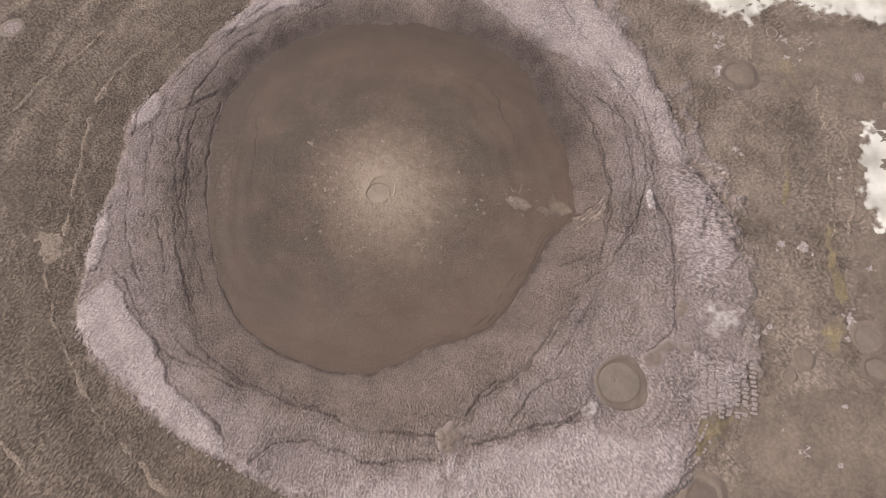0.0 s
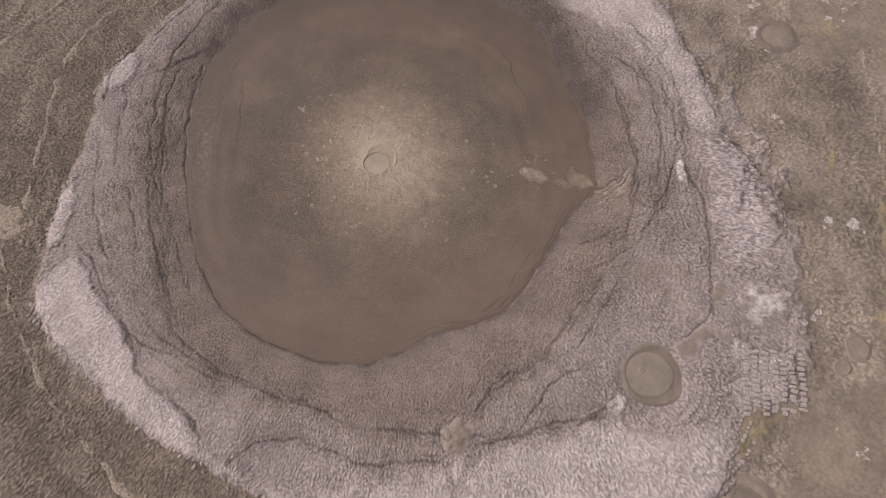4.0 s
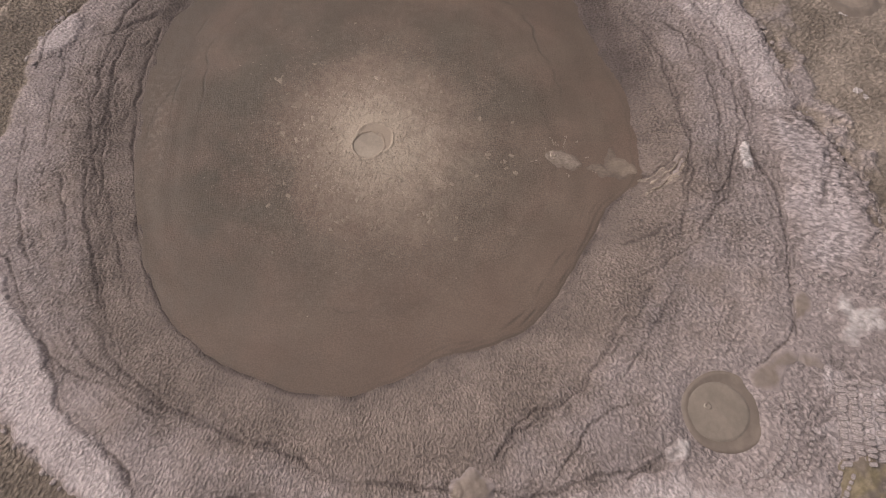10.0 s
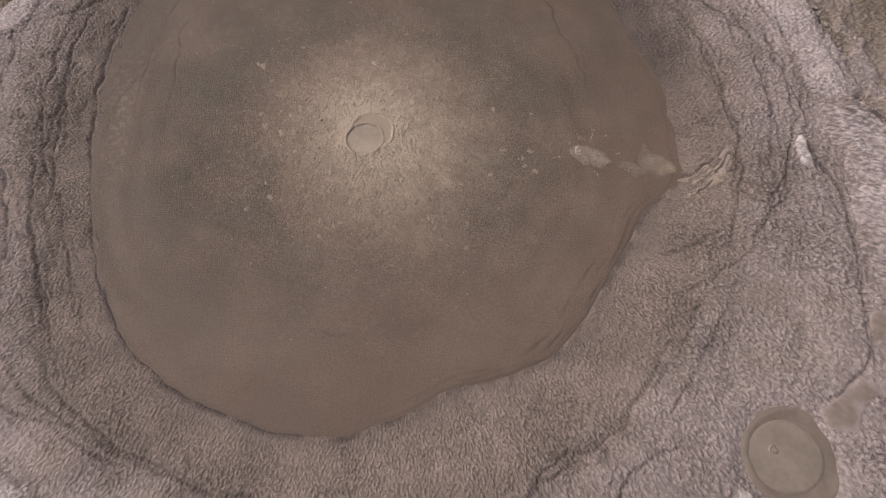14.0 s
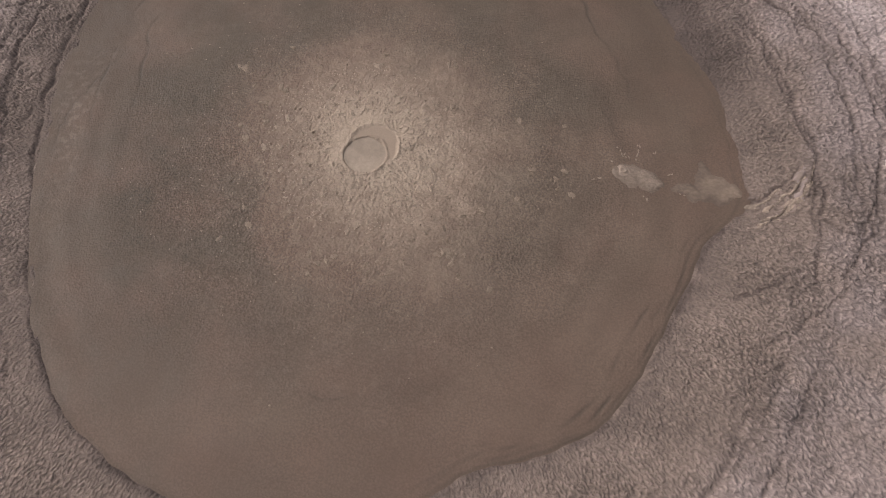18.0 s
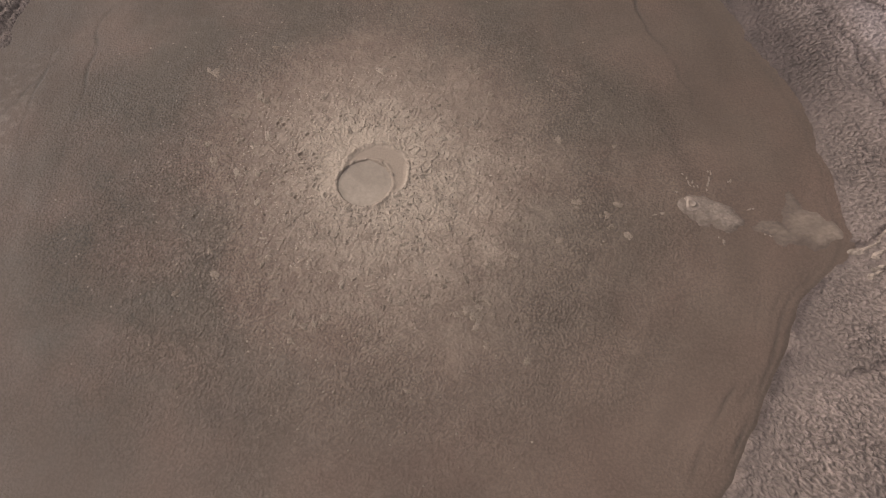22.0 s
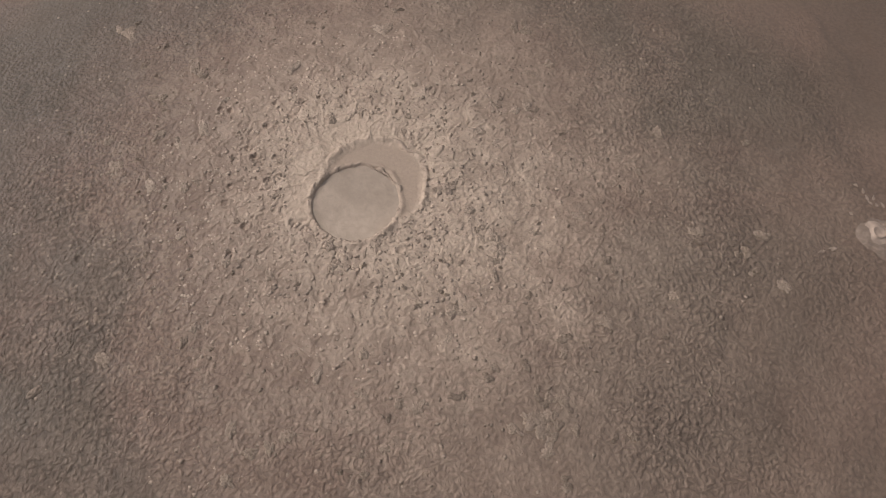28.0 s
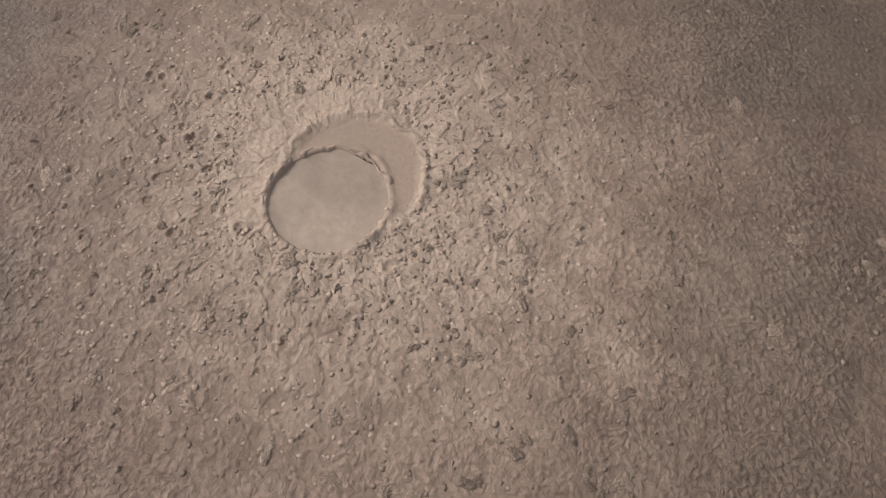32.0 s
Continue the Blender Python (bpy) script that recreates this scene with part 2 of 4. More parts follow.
def land(x, y):
    """Height of the mud land, and its tones: dryness, crease with painted bank shade, outer clay, coarseness."""
    r, a = polar(x, y)
    wig = 0.5 * fbm(x, y, 4.0, 3)
    shore, bank, outer = ring(SHORE, a), ring(BANK, a), ring(OUTER, a)
    past = r - shore + 0.5 * wig
    k = ramp(-2.5, 3.0, r - bank + 3 * wig)
    east = np.exp(-(((a - 0.25) / 0.85) ** 2))
    out = ramp(-0.8, 0.5, (r - outer - 1.5 * east + 1.6 * wig + 5 * east * fbm(x, y, 3.5, 4)) / (1 + 4 * east))
    shade_side = np.maximum(np.exp(-((((a % 6.283) - 2.2) / 1.15) ** 2)), np.exp(-(((a - 0.65) / 0.55) ** 4)))
    gentle = np.maximum(np.clip(1.7 * shade_side, 0, 1), np.exp(-(((a - 0.5) / 0.85) ** 4)))
    h = (1 - gentle) * (-0.9 + 0.98 * ramp(-0.7, 0.3, past)) + gentle * (-0.46 + 0.5 * ramp(-3.5, 3.0, past)) + 0.25 * ramp(0, 6, past) + 0.35 * k + 0.35 * ramp(bank, outer, r)
    h = h - 0.6 * (1 - ramp(0, 8, past)) - 0.45 * out - 0.5 * ramp(0, 45, r - outer)
    h = h + 0.10 * fbm(x, y, 9.0, 3) + 0.035 * fbm(x, y, 1.6, 3)
    # terrace steps that follow the ring
    step = (r - bank) * 0.42 + 1.3 * fbm(x, y, 7.0, 2)
    h = h + 0.05 * (np.abs((step % 1) - 0.5) - 0.25) * k * (1 - out)
    h = h + 0.05 * gentle * fbm(x, y, 2.4, 4) * np.exp(-((past / 3.0) ** 2))
    seam = seam_depth(x, y)
    h = h - 0.22 * seam
    # the round side pool's hollow and the cone's base
    d = np.hypot(x - SMALL_POOL[0], y - SMALL_POOL[1])
    flat = 1 - ramp(3.8, 6.5, d)
    h = h * (1 - flat) + 0.7 * flat - 0.22 * (1 - ramp(3.5, 4.5, d)) + 0.08 * np.exp(-(((d - 5.2) / 0.7) ** 2))
    damp_shade = 1.2 * np.exp(-(((past - 0.1) / 0.6) ** 2)) * np.clip(0.85 + fbm(x, y, 3.0, 2), 0, 1)
    west = np.exp(-((((a % 6.283) - 2.9) / 0.9) ** 2))
    k = k * (0.62 - 0.38 * west + (0.55 + 0.2 * west) * ramp(0.15, 0.75, (r - bank) / (outer - bank + 1e-6)) + 0.35 * fbm(x, y, 11.0, 3) + 0.3 * fbm(x + 20, y, 3.0, 3))
    band = fbm(a * 50 / 22.0, r / 3.2 + 0.8 * fbm(x, y, 8.0, 2), 1.0, 3)
    clay = 0.26 - 0.22 * (1 - ramp(-48, -20, x)) * (1 - 0.8 * ramp(45, 75, y)) + 0.42 * ramp(0, 45, x) + 0.6 * band * (1 - ramp(20, 45, x)) + 0.55 * fbm(x + 33, y, 7.0, 6) * (0.3 + 0.7 * ramp(20, 45, x))
    k = np.clip(k * (1 - out) + clay * out, 0, 1)
    k = np.maximum(k, 0.5 * shade_side * ramp(2.0, 7.0, past) * (1 - out))
    shade_side = shade_side * (1 - 0.75 * ramp(2.1, 2.7, a % 6.283))
    # shade of the north and north-east banks, painted as a dark tone
    soft = (0.5 + 0.42 * shade_side + 0.15 * fbm(x, y, 2.0, 3)) * (1 - ramp(-0.5 + 1.5 * shade_side, 3.0 + 4.0 * shade_side, past + wig))
    north_east = np.exp(-(((a - 0.72) / 0.62) ** 4)) * (1 - ramp(-1.0, 10.0, past + 3 * wig))
    damp_shade = np.maximum(np.maximum(damp_shade * (1 - 0.8 * shade_side), soft), np.clip(1.5 * north_east, 0, 1.1))
    k = k * (1 - 0.85 * north_east)
    coarse = (0.55 + 0.45 * ramp(0, 4, past)) * (1 - 0.25 * shade_side * (1 - ramp(0.0, 2.5, past + 2 * wig))) * (1 - 0.1 * out * ramp(-10, 30, x) + 0.35 * out * (1 - ramp(-50, -20, x)))
    return h, k, np.maximum(seam, damp_shade), out, coarse


def pool_height(x, y):
    r, a = polar(x, y)
    h = 0.75 * np.exp(-((r / 13) ** 2)) - 0.7
    lively = np.exp(-((r / 13.0) ** 2))
    spray = perlin(a * 7.64, r * 0.35) + 0.7 * perlin(a * 19.1 + 3, r * 0.8)
    wx, wy = x + 0.25 * fbm(x, y, 0.8, 2), y + 0.25 * fbm(x + 9, y, 0.8, 2)
    crumb = ramp(-0.1, 0.28, fbm(wx, wy, 0.36, 2))
    flake = ramp(0.1, 0.2, fbm(wx + 70, wy, 0.8, 3))
    h = h + lively * (0.06 * fbm(x, y, 2.6, 3) + 0.028 * crumb + 0.018 * flake + (0.008 + 0.014 * np.exp(-((((a % 6.2832) - 4.6) / 0.8) ** 2))) * spray)
    h = h + 0.012 * fbm(x, y, 1.0, 2) + 0.02 * np.sin(r * 1.9 + 2.5 * fbm(x, y, 8.0, 2)) * ramp(12, 20, r)
    for px, py, pr, deep in PITS:
        near = (np.abs(x - px) < 3 * pr) & (np.abs(y - py) < 3 * pr)
        if near.any():
            d = np.hypot(x[near] - px, y[near] - py) / pr
            h[near] += 0.35 * deep * np.exp(-(((d - 1.25) / 0.35) ** 2)) - deep * np.exp(-(d**4))
    for cx, cy, rad, wid, dep in CRATERS:
        d = np.hypot(x - cx, y - cy) * (1 + 0.07 * fbm(x, y, 2.6, 2))
        flat = 1 - ramp(rad - wid, rad + 0.02, d)
        h = h * (1 - flat) + (pool_level(cx, cy) - dep) * flat + 0.07 * np.exp(-(((d - rad - 0.1) / 0.12) ** 2)) * (0.7 + 0.7 * fbm(x, y, 0.7, 2))
    return h


# splash pits round the vent, most to the north-west
PITS = []
rnd = random.Random(5)
for n in range(110):
    a, r = (rnd.gauss(2.5, 0.75) if n % 4 else rnd.uniform(0, 6.28)), 2.8 + abs(rnd.gauss(0, 4.2))
    size = rnd.choice((0.06, 0.07, 0.08, 0.1, 0.12, 0.2))
    PITS.append((VENT[0] + r * math.cos(a), VENT[1] + r * math.sin(a), 0.8 * size, 0.02 + 0.16 * size))
PITS += [
    (-14.15, 49.76, 0.14, 0.07), (-13.72, 49.65, 0.13, 0.07), (-11.44, 47.18, 0.14, 0.07), (-12.28, 47.16, 0.19, 0.08), (-13.27, 47.23, 0.09, 0.06),
    (-11.17, 50.26, 0.09, 0.06), (-9.95, 50.39, 0.10, 0.06), (-8.74, 50.78, 0.09, 0.06), (-13.13, 45.80, 0.12, 0.06), (-11.60, 46.05, 0.17, 0.07),
    (-14.45, 51.85, 0.08, 0.06), (-17.41, 51.71, 0.09, 0.06), (-20.66, 48.91, 0.08, 0.06), (-12.68, 47.63, 0.12, 0.06), (-11.65, 48.75, 0.09, 0.06),
    (-10.46, 48.84, 0.08, 0.06), (-15.88, 47.88, 0.08, 0.06), (-7.36, 49.87, 0.09, 0.06), (-4.66, 48.92, 0.08, 0.06), (-9.13, 53.54, 0.07, 0.06),
    (-14.80, 43.80, 0.09, 0.06), (-12.23, 43.92, 0.15, 0.07), (-6.93, 41.13, 0.36, 0.04), (-7.77, 42.41, 0.30, 0.04), (-9.30, 40.00, 0.10, 0.03),
    (-8.20, 39.40, 0.12, 0.03),
]


def pool_level(x, y):
    return 0.75 * math.exp(-((math.hypot(x - VENT[0], y - VENT[1]) / 13) ** 2)) - 0.7


# the burst bubbles' craters: centre, radius, wall width, depth; the newest last
CRATERS = [(-7.3, 46.0, 2.15, 0.3, 0.035), (-7.96, 45.1, 1.78, 0.1, 0.12)]


def sheet_mesh(name, xs, ys, z, keep=None, tones=None):
    """A mesh over a grid of points; keep drops points and the faces that touch them."""
    rows_n, cols_n = xs.shape
    index = np.arange(rows_n * cols_n).reshape(rows_n, cols_n)
    quads = np.stack([index[:-1, :-1], index[:-1, 1:], index[1:, 1:], index[1:, :-1]], -1).reshape(-1, 4)
    co = np.stack([xs, ys, z], -1).reshape(-1, 3)
    tone = None if tones is None else np.stack([*tones, *([np.ones(xs.shape)] * (4 - len(tones)))], -1).reshape(-1, 4)
    if keep is not None:
        quads = quads[keep.reshape(-1)[quads].all(1)]
        used, flat = np.unique(quads, return_inverse=True)
        quads, co = flat.reshape(-1, 4), co[used]
        tone = None if tone is None else tone[used]
    me = bpy.data.meshes.new(name)
    me.vertices.add(len(co))
    me.vertices.foreach_set("co", co.astype(np.float32).ravel())
    me.loops.add(len(quads) * 4)
    me.loops.foreach_set("vertex_index", quads.astype(np.int32).ravel())
    me.polygons.add(len(quads))
    me.polygons.foreach_set("loop_start", np.arange(0, len(quads) * 4, 4, dtype=np.int32))
    me.polygons.foreach_set("use_smooth", np.ones(len(quads), bool))
    me.update(calc_edges=True)
    if tone is not None:
        me.attributes.new("tone", "FLOAT_COLOR", "POINT").data.foreach_set("color", tone.astype(np.float32).ravel())
    return me


# ---- materials ----
def mud(name, colours, rough=0.8, wrinkle=0.05, wrinkle_size=0.55, grain=0.01, stretch=(0.72, 1.0), gloss=0.25, crest_light=0.14, blotch=0.16, ringwise=True):
    """Mud: colours is one colour, or four for tone (wet, dry, crease and painted shade, outer clay). Wrinkled skin,
    fine grain, stains, and lit crests painted into the colour.
    """
    m = bpy.data.materials.new(name)
    m.use_nodes = True
    nd, ln = m.node_tree.nodes, m.node_tree.links
    bsdf = nd["Principled BSDF"]
    where = nd.new("ShaderNodeTexCoord").outputs["Object"]

    def tex(kind, scale, vector=where, **values):
        n = nd.new(kind)
        n.inputs["Scale"].default_value = scale
        ln.new(vector, n.inputs["Vector"])
        for key, value in values.items():
            n.inputs[key].default_value = value
        return n

    def mix(kind, fac, a, b):
        n = nd.new("ShaderNodeMix")
        n.data_type, n.blend_type, n.clamp_factor = "RGBA", kind, True
        for slot, v in ((0, fac), (6, a), (7, b)):
            if isinstance(v, (int, float)):
                n.inputs[slot].default_value = v
            elif isinstance(v, tuple):
                n.inputs[slot].default_value = (*v, 1)
            else:
                ln.new(v, n.inputs[slot])
        return n.outputs[2]

    def calc(op, a, b=0.0, c=0.0):
        n = nd.new("ShaderNodeMath")
        n.operation = op
        for slot, v in enumerate((a, b, c)):
            if isinstance(v, (int, float)):
                n.inputs[slot].default_value = v
            else:
                ln.new(v, n.inputs[slot])
        return n.outputs[0]

    def band(v, lo, hi, to_lo, to_hi):
        n = nd.new("ShaderNodeMapRange")
        n.inputs[1].default_value, n.inputs[2].default_value, n.inputs[3].default_value, n.inputs[4].default_value = lo, hi, to_lo, to_hi
        ln.new(v, n.inputs[0])
        return n.outputs[0]

    # ridges lie along or across the lines that run out from the vent, and wander
    about = nd.new("ShaderNodeVectorMath")
    about.operation = "SUBTRACT"
    ln.new(where, about.inputs[0])
    about.inputs[1].default_value = (VENT[0], VENT[1], 0)
    axis = nd.new("ShaderNodeSeparateXYZ")
    ln.new(about.outputs[0], axis.inputs[0])
    far = calc("SQRT", calc("ADD", calc("MULTIPLY", axis.outputs[0], axis.outputs[0]), calc("MULTIPLY", axis.outputs[1], axis.outputs[1])))
    turn = calc("MULTIPLY", calc("ARCTAN2", axis.outputs[1], axis.outputs[0]), 42.0)
    rolled = nd.new("ShaderNodeCombineXYZ")
    ln.new(calc("MULTIPLY", calc("LOGARITHM", calc("MAXIMUM", far, 0.5), 2.71828), 42.0), rolled.inputs[0])
    ln.new(turn, rolled.inputs[1])
    warp = tex("ShaderNodeTexNoise", 1.3, Detail=2.0)
    push = nd.new("ShaderNodeVectorMath")
    push.operation = "MULTIPLY_ADD"
    ln.new(warp.outputs["Color"], push.inputs[0])
    push.inputs[1].default_value = (0.22, 0.22, 0.0)
    ln.new(rolled.outputs[0] if ringwise else where, push.inputs[2])
    stretched = nd.new("ShaderNodeMapping")
    stretched.inputs["Scale"].default_value = (stretch[0], stretch[1], 1.0)
    ln.new(push.outputs[0], stretched.inputs["Vector"])
    fold = tex("ShaderNodeTexNoise", 1.0 / wrinkle_size, stretched.outputs[0], Detail=3.0, Roughness=0.55, Distortion=0.3)
    crumb = tex("ShaderNodeTexVoronoi", 0.95 / wrinkle_size, stretched.outputs[0], Randomness=1.0)
    worm = tex("ShaderNodeTexNoise", 0.62 / wrinkle_size, stretched.outputs[0], Detail=2.0, Roughness=0.5, Distortion=0.9)
    groove = band(calc("ABSOLUTE", calc("SUBTRACT", worm.outputs[0], 0.5)), 0.0, 0.13, 0.0, 1.0)
    heap = calc("ADD", calc("MULTIPLY", band(crumb.outputs["Distance"], 0.1, 0.75, 1.0, 0.0), 0.5), calc("ADD", calc("MULTIPLY", groove, 0.2), calc("MULTIPLY", band(fold.outputs[0], 0.36, 0.64, 0.0, 1.0), 0.38)))
    area = tex("ShaderNodeTexNoise", 0.16, Detail=3.0, Roughness=0.6)
    coarse = band(area.outputs[0], 0.36, 0.64, 0.7, 1.25)
    fine = tex("ShaderNodeTexNoise", 7.0, Detail=4.0, Roughness=0.65)
    stain = tex("ShaderNodeTexNoise", 0.11, push.outputs[0], Detail=4.0, Roughness=0.55)
    patch = tex("ShaderNodeTexNoise", 0.5, push.outputs[0], Detail=4.0, Roughness=0.6)
    if isinstance(colours[0], tuple):
        tone = nd.new("ShaderNodeAttribute")
        tone.attribute_name = "tone"
        split = nd.new("ShaderNodeSeparateColor")
        ln.new(tone.outputs["Color"], split.inputs[0])
        dry, crease, clay = split.outputs
        coarse = calc("MULTIPLY", coarse, tone.outputs["Alpha"])
        base = mix("MIX", dry, colours[0], colours[1])
        if len(colours) > 3:
            base = mix("MIX", clay, base, mix("MIX", dry, colours[3], colours[4]))
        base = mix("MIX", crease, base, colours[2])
    else:
        base = mix("MIX", 1.0, colours, colours)
    shade = calc("MULTIPLY", band(stain.outputs[0], 0.3, 0.7, 1 - blotch, 1 + blotch), band(patch.outputs[0], 0.3, 0.7, 1 - 0.6 * blotch, 1 + 0.6 * blotch))
    # crests lighter and grooves darker: relief shading put into the colour
    spread = calc("MULTIPLY", band(heap, 0.22, 0.73, -crest_light, crest_light), coarse)
    crest = calc("MULTIPLY", calc("ADD", spread, 1.0), band(fine.outputs[0], 0.3, 0.7, 0.95, 1.05))
    grey = nd.new("ShaderNodeCombineColor")
    for slot in range(3):
        ln.new(calc("MULTIPLY", shade, crest), grey.inputs[slot])
    colour = mix("MULTIPLY", 1.0, base, grey.outputs[0])
    ln.new(colour, bsdf.inputs["Base Color"])
    ln.new(band(patch.outputs[0], 0.3, 0.7, rough - 0.07, min(1.0, rough + 0.1)), bsdf.inputs["Roughness"])
    bsdf.inputs["Specular IOR Level"].default_value = gloss
    one = nd.new("ShaderNodeBump")
    one.inputs["Strength"].default_value, one.inputs["Distance"].default_value = 1.0, wrinkle
    ln.new(calc("MULTIPLY", heap, coarse), one.inputs["Height"])
    two = nd.new("ShaderNodeBump")
    two.inputs["Strength"].default_value, two.inputs["Distance"].default_value = 1.0, grain
    ln.new(fine.outputs[0], two.inputs["Height"])
    ln.new(one.outputs[0], two.inputs["Normal"])
    ln.new(two.outputs[0], bsdf.inputs["Normal"])
    return m


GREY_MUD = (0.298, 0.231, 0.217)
# colour of the creases and of the shade painted on the banks
DARK_TONE = (0.083, 0.0605, 0.0545)
M_LAND = mud("layered mud", [(0.22, 0.163, 0.139), GREY_MUD, DARK_TONE, (0.15, 0.111, 0.087), (0.262, 0.199, 0.162)], wrinkle=0.22, wrinkle_size=0.28, crest_light=0.26, blotch=0.2, stretch=(0.72, 1.0))
M_POOL = mud("wet mud", [(0.137, 0.0875, 0.066), (0.354, 0.268, 0.207), (0.072, 0.053, 0.042), (0.09, 0.0655, 0.0485), (0.325, 0.247, 0.193)], rough=0.62, gloss=0.3, wrinkle=0.036, wrinkle_size=0.17, crest_light=0.13, blotch=0.05, stretch=(1, 1), grain=0.018, ringwise=False)
M_PALE = mud("pale dry crust", [GREY_MUD, (0.44, 0.354, 0.341), DARK_TONE], rough=0.9, wrinkle=0.19, wrinkle_size=0.27, crest_light=0.25, blotch=0.1, stretch=(0.72, 1.0))
M_RIPPLE = mud("pale rippled crust", [GREY_MUD, (0.38, 0.304, 0.296), DARK_TONE], rough=0.9, wrinkle=0.2, wrinkle_size=0.27, crest_light=0.42, blotch=0.14, stretch=(0.5, 1.0))
M_WHITE = mud("salt bloom", (0.36, 0.295, 0.275), rough=0.9, wrinkle=0.1, wrinkle_size=0.4, crest_light=0.25)
# white of the salt flat, and of the sky reflection painted on the puddle
M_SALT_SHEEN = mud("salt flat", [(0.24, 0.185, 0.15), (0.78, 0.72, 0.65), DARK_TONE], rough=0.55, wrinkle=0.02, wrinkle_size=2.0, crest_light=0.05, blotch=0.1)
WET_MUD, CLAY_MUD = (0.122, 0.086, 0.067), (0.2, 0.15, 0.12)
M_FAN = mud("thin fresh mud", [WET_MUD, (0.225, 0.164, 0.126), (0.075, 0.054, 0.044)], rough=0.55, wrinkle=0.03, wrinkle_size=0.35, gloss=0.35)
M_TONGUE = mud("fresh pale mud", [(0.16, 0.115, 0.09), (0.262, 0.196, 0.157), (0.075, 0.054, 0.044)], rough=0.55, wrinkle=0.04, wrinkle_size=0.3, gloss=0.35)
M_VENT = mud("pale vent mud", (0.25, 0.187, 0.15), rough=0.55, wrinkle=0.03, wrinkle_size=0.3, gloss=0.35)
M_ALGAE = mud("yellow wet silt", [CLAY_MUD, (0.272, 0.205, 0.118), DARK_TONE], rough=0.6, wrinkle=0.04, wrinkle_size=0.5, crest_light=0.15, ringwise=False, stretch=(1, 1))
M_SILT = mud("brown wet silt", [CLAY_MUD, (0.222, 0.167, 0.132), DARK_TONE], rough=0.6, wrinkle=0.04, wrinkle_size=0.5, blotch=0.22, crest_light=0.12, ringwise=False, stretch=(1, 1))
M_BASIN = mud("brown basin silt", (0.205, 0.154, 0.125), rough=0.6, wrinkle=0.03, wrinkle_size=0.6, blotch=0.15, crest_light=0.08)
M_GREY = mud("grey pool mud", (0.2, 0.154, 0.124), rough=0.5, wrinkle=0.015, wrinkle_size=0.5, gloss=0.35, crest_light=0.05)
M_BLOOM = mud("salt crust", [GREY_MUD, (0.47, 0.395, 0.375), DARK_TONE], rough=0.9, wrinkle=0.12, wrinkle_size=0.4, crest_light=0.3)
M_GULLY = mud("gully silt", [GREY_MUD, (0.205, 0.153, 0.126), DARK_TONE], rough=0.65, wrinkle=0.03, wrinkle_size=0.5, crest_light=0.1)
M_RIDGE = mud("rough ridge mud", (0.26, 0.197, 0.158), rough=0.85, wrinkle=0.16, wrinkle_size=0.34, crest_light=0.3, blotch=0.2, ringwise=False, stretch=(1, 1))
M_DAMP = mud("damp brown mud", (0.165, 0.123, 0.1), rough=0.55, wrinkle=0.02, wrinkle_size=0.6, gloss=0.3, crest_light=0.06)
M_CLOD = mud("mud clods", (0.232, 0.174, 0.136), rough=0.75, wrinkle=0.04, wrinkle_size=0.24, grain=0.02, stretch=(1, 1), crest_light=0.12, ringwise=False)
M_CLOD_PALE = mud("pale mud clods", (0.345, 0.262, 0.207), rough=0.75, wrinkle=0.04, wrinkle_size=0.24, grain=0.02, stretch=(1, 1), crest_light=0.12, ringwise=False)
M_CLOD_MID = mud("drying mud clods", (0.272, 0.204, 0.159), rough=0.75, wrinkle=0.04, wrinkle_size=0.24, grain=0.02, stretch=(1, 1), crest_light=0.12, ringwise=False)
M_CREAM = mud("fresh crater mud", (0.3, 0.229, 0.178), rough=0.4, wrinkle=0.012, wrinkle_size=0.35, gloss=0.45, crest_light=0.06, blotch=0.14, grain=0.008, stretch=(1, 1), ringwise=False)
M_PLATE = mud("cracked mud plates", (0.36, 0.286, 0.268), rough=0.9, wrinkle=0.08, wrinkle_size=0.3, crest_light=0.3, ringwise=False)


def attach(name, me, material, label="", category="", kind="", parent=None, group=""):
    ob = new(name, me)
    me.materials.append(material)
    ob.parent = parent
    return tagged(ob, label, category, group, kind)


def land_at(x, y):
    return float(land(np.array([[x]], float), np.array([[y]], float))[0][0, 0])


# ---- the land ----
def stretched_axis(lo, inner_lo, inner_hi, hi, fine, coarse):
    far = np.cumsum(coarse * 1.35 ** np.arange(1, 26))
    return np.concatenate([lo - far[::-1], np.arange(lo, inner_lo, coarse), np.arange(inner_lo, inner_hi, fine), np.arange(inner_hi, hi, coarse), hi + far])


X, Y = np.meshgrid(stretched_axis(-80, -56, 56, 92, 0.155, 0.3), stretched_axis(-6, -5, 90, 92, 0.155, 0.3))
Z, K, SEAM_AND_SHADE, CLAY, ROUGH = land(X, Y)
attach("ground", sheet_mesh("ground", X, Y, Z, tones=(K, 0.76 * SEAM_AND_SHADE, CLAY, ROUGH)), M_LAND, "wide plain of layered brown and grey dried mud flows", "ground", "structure")

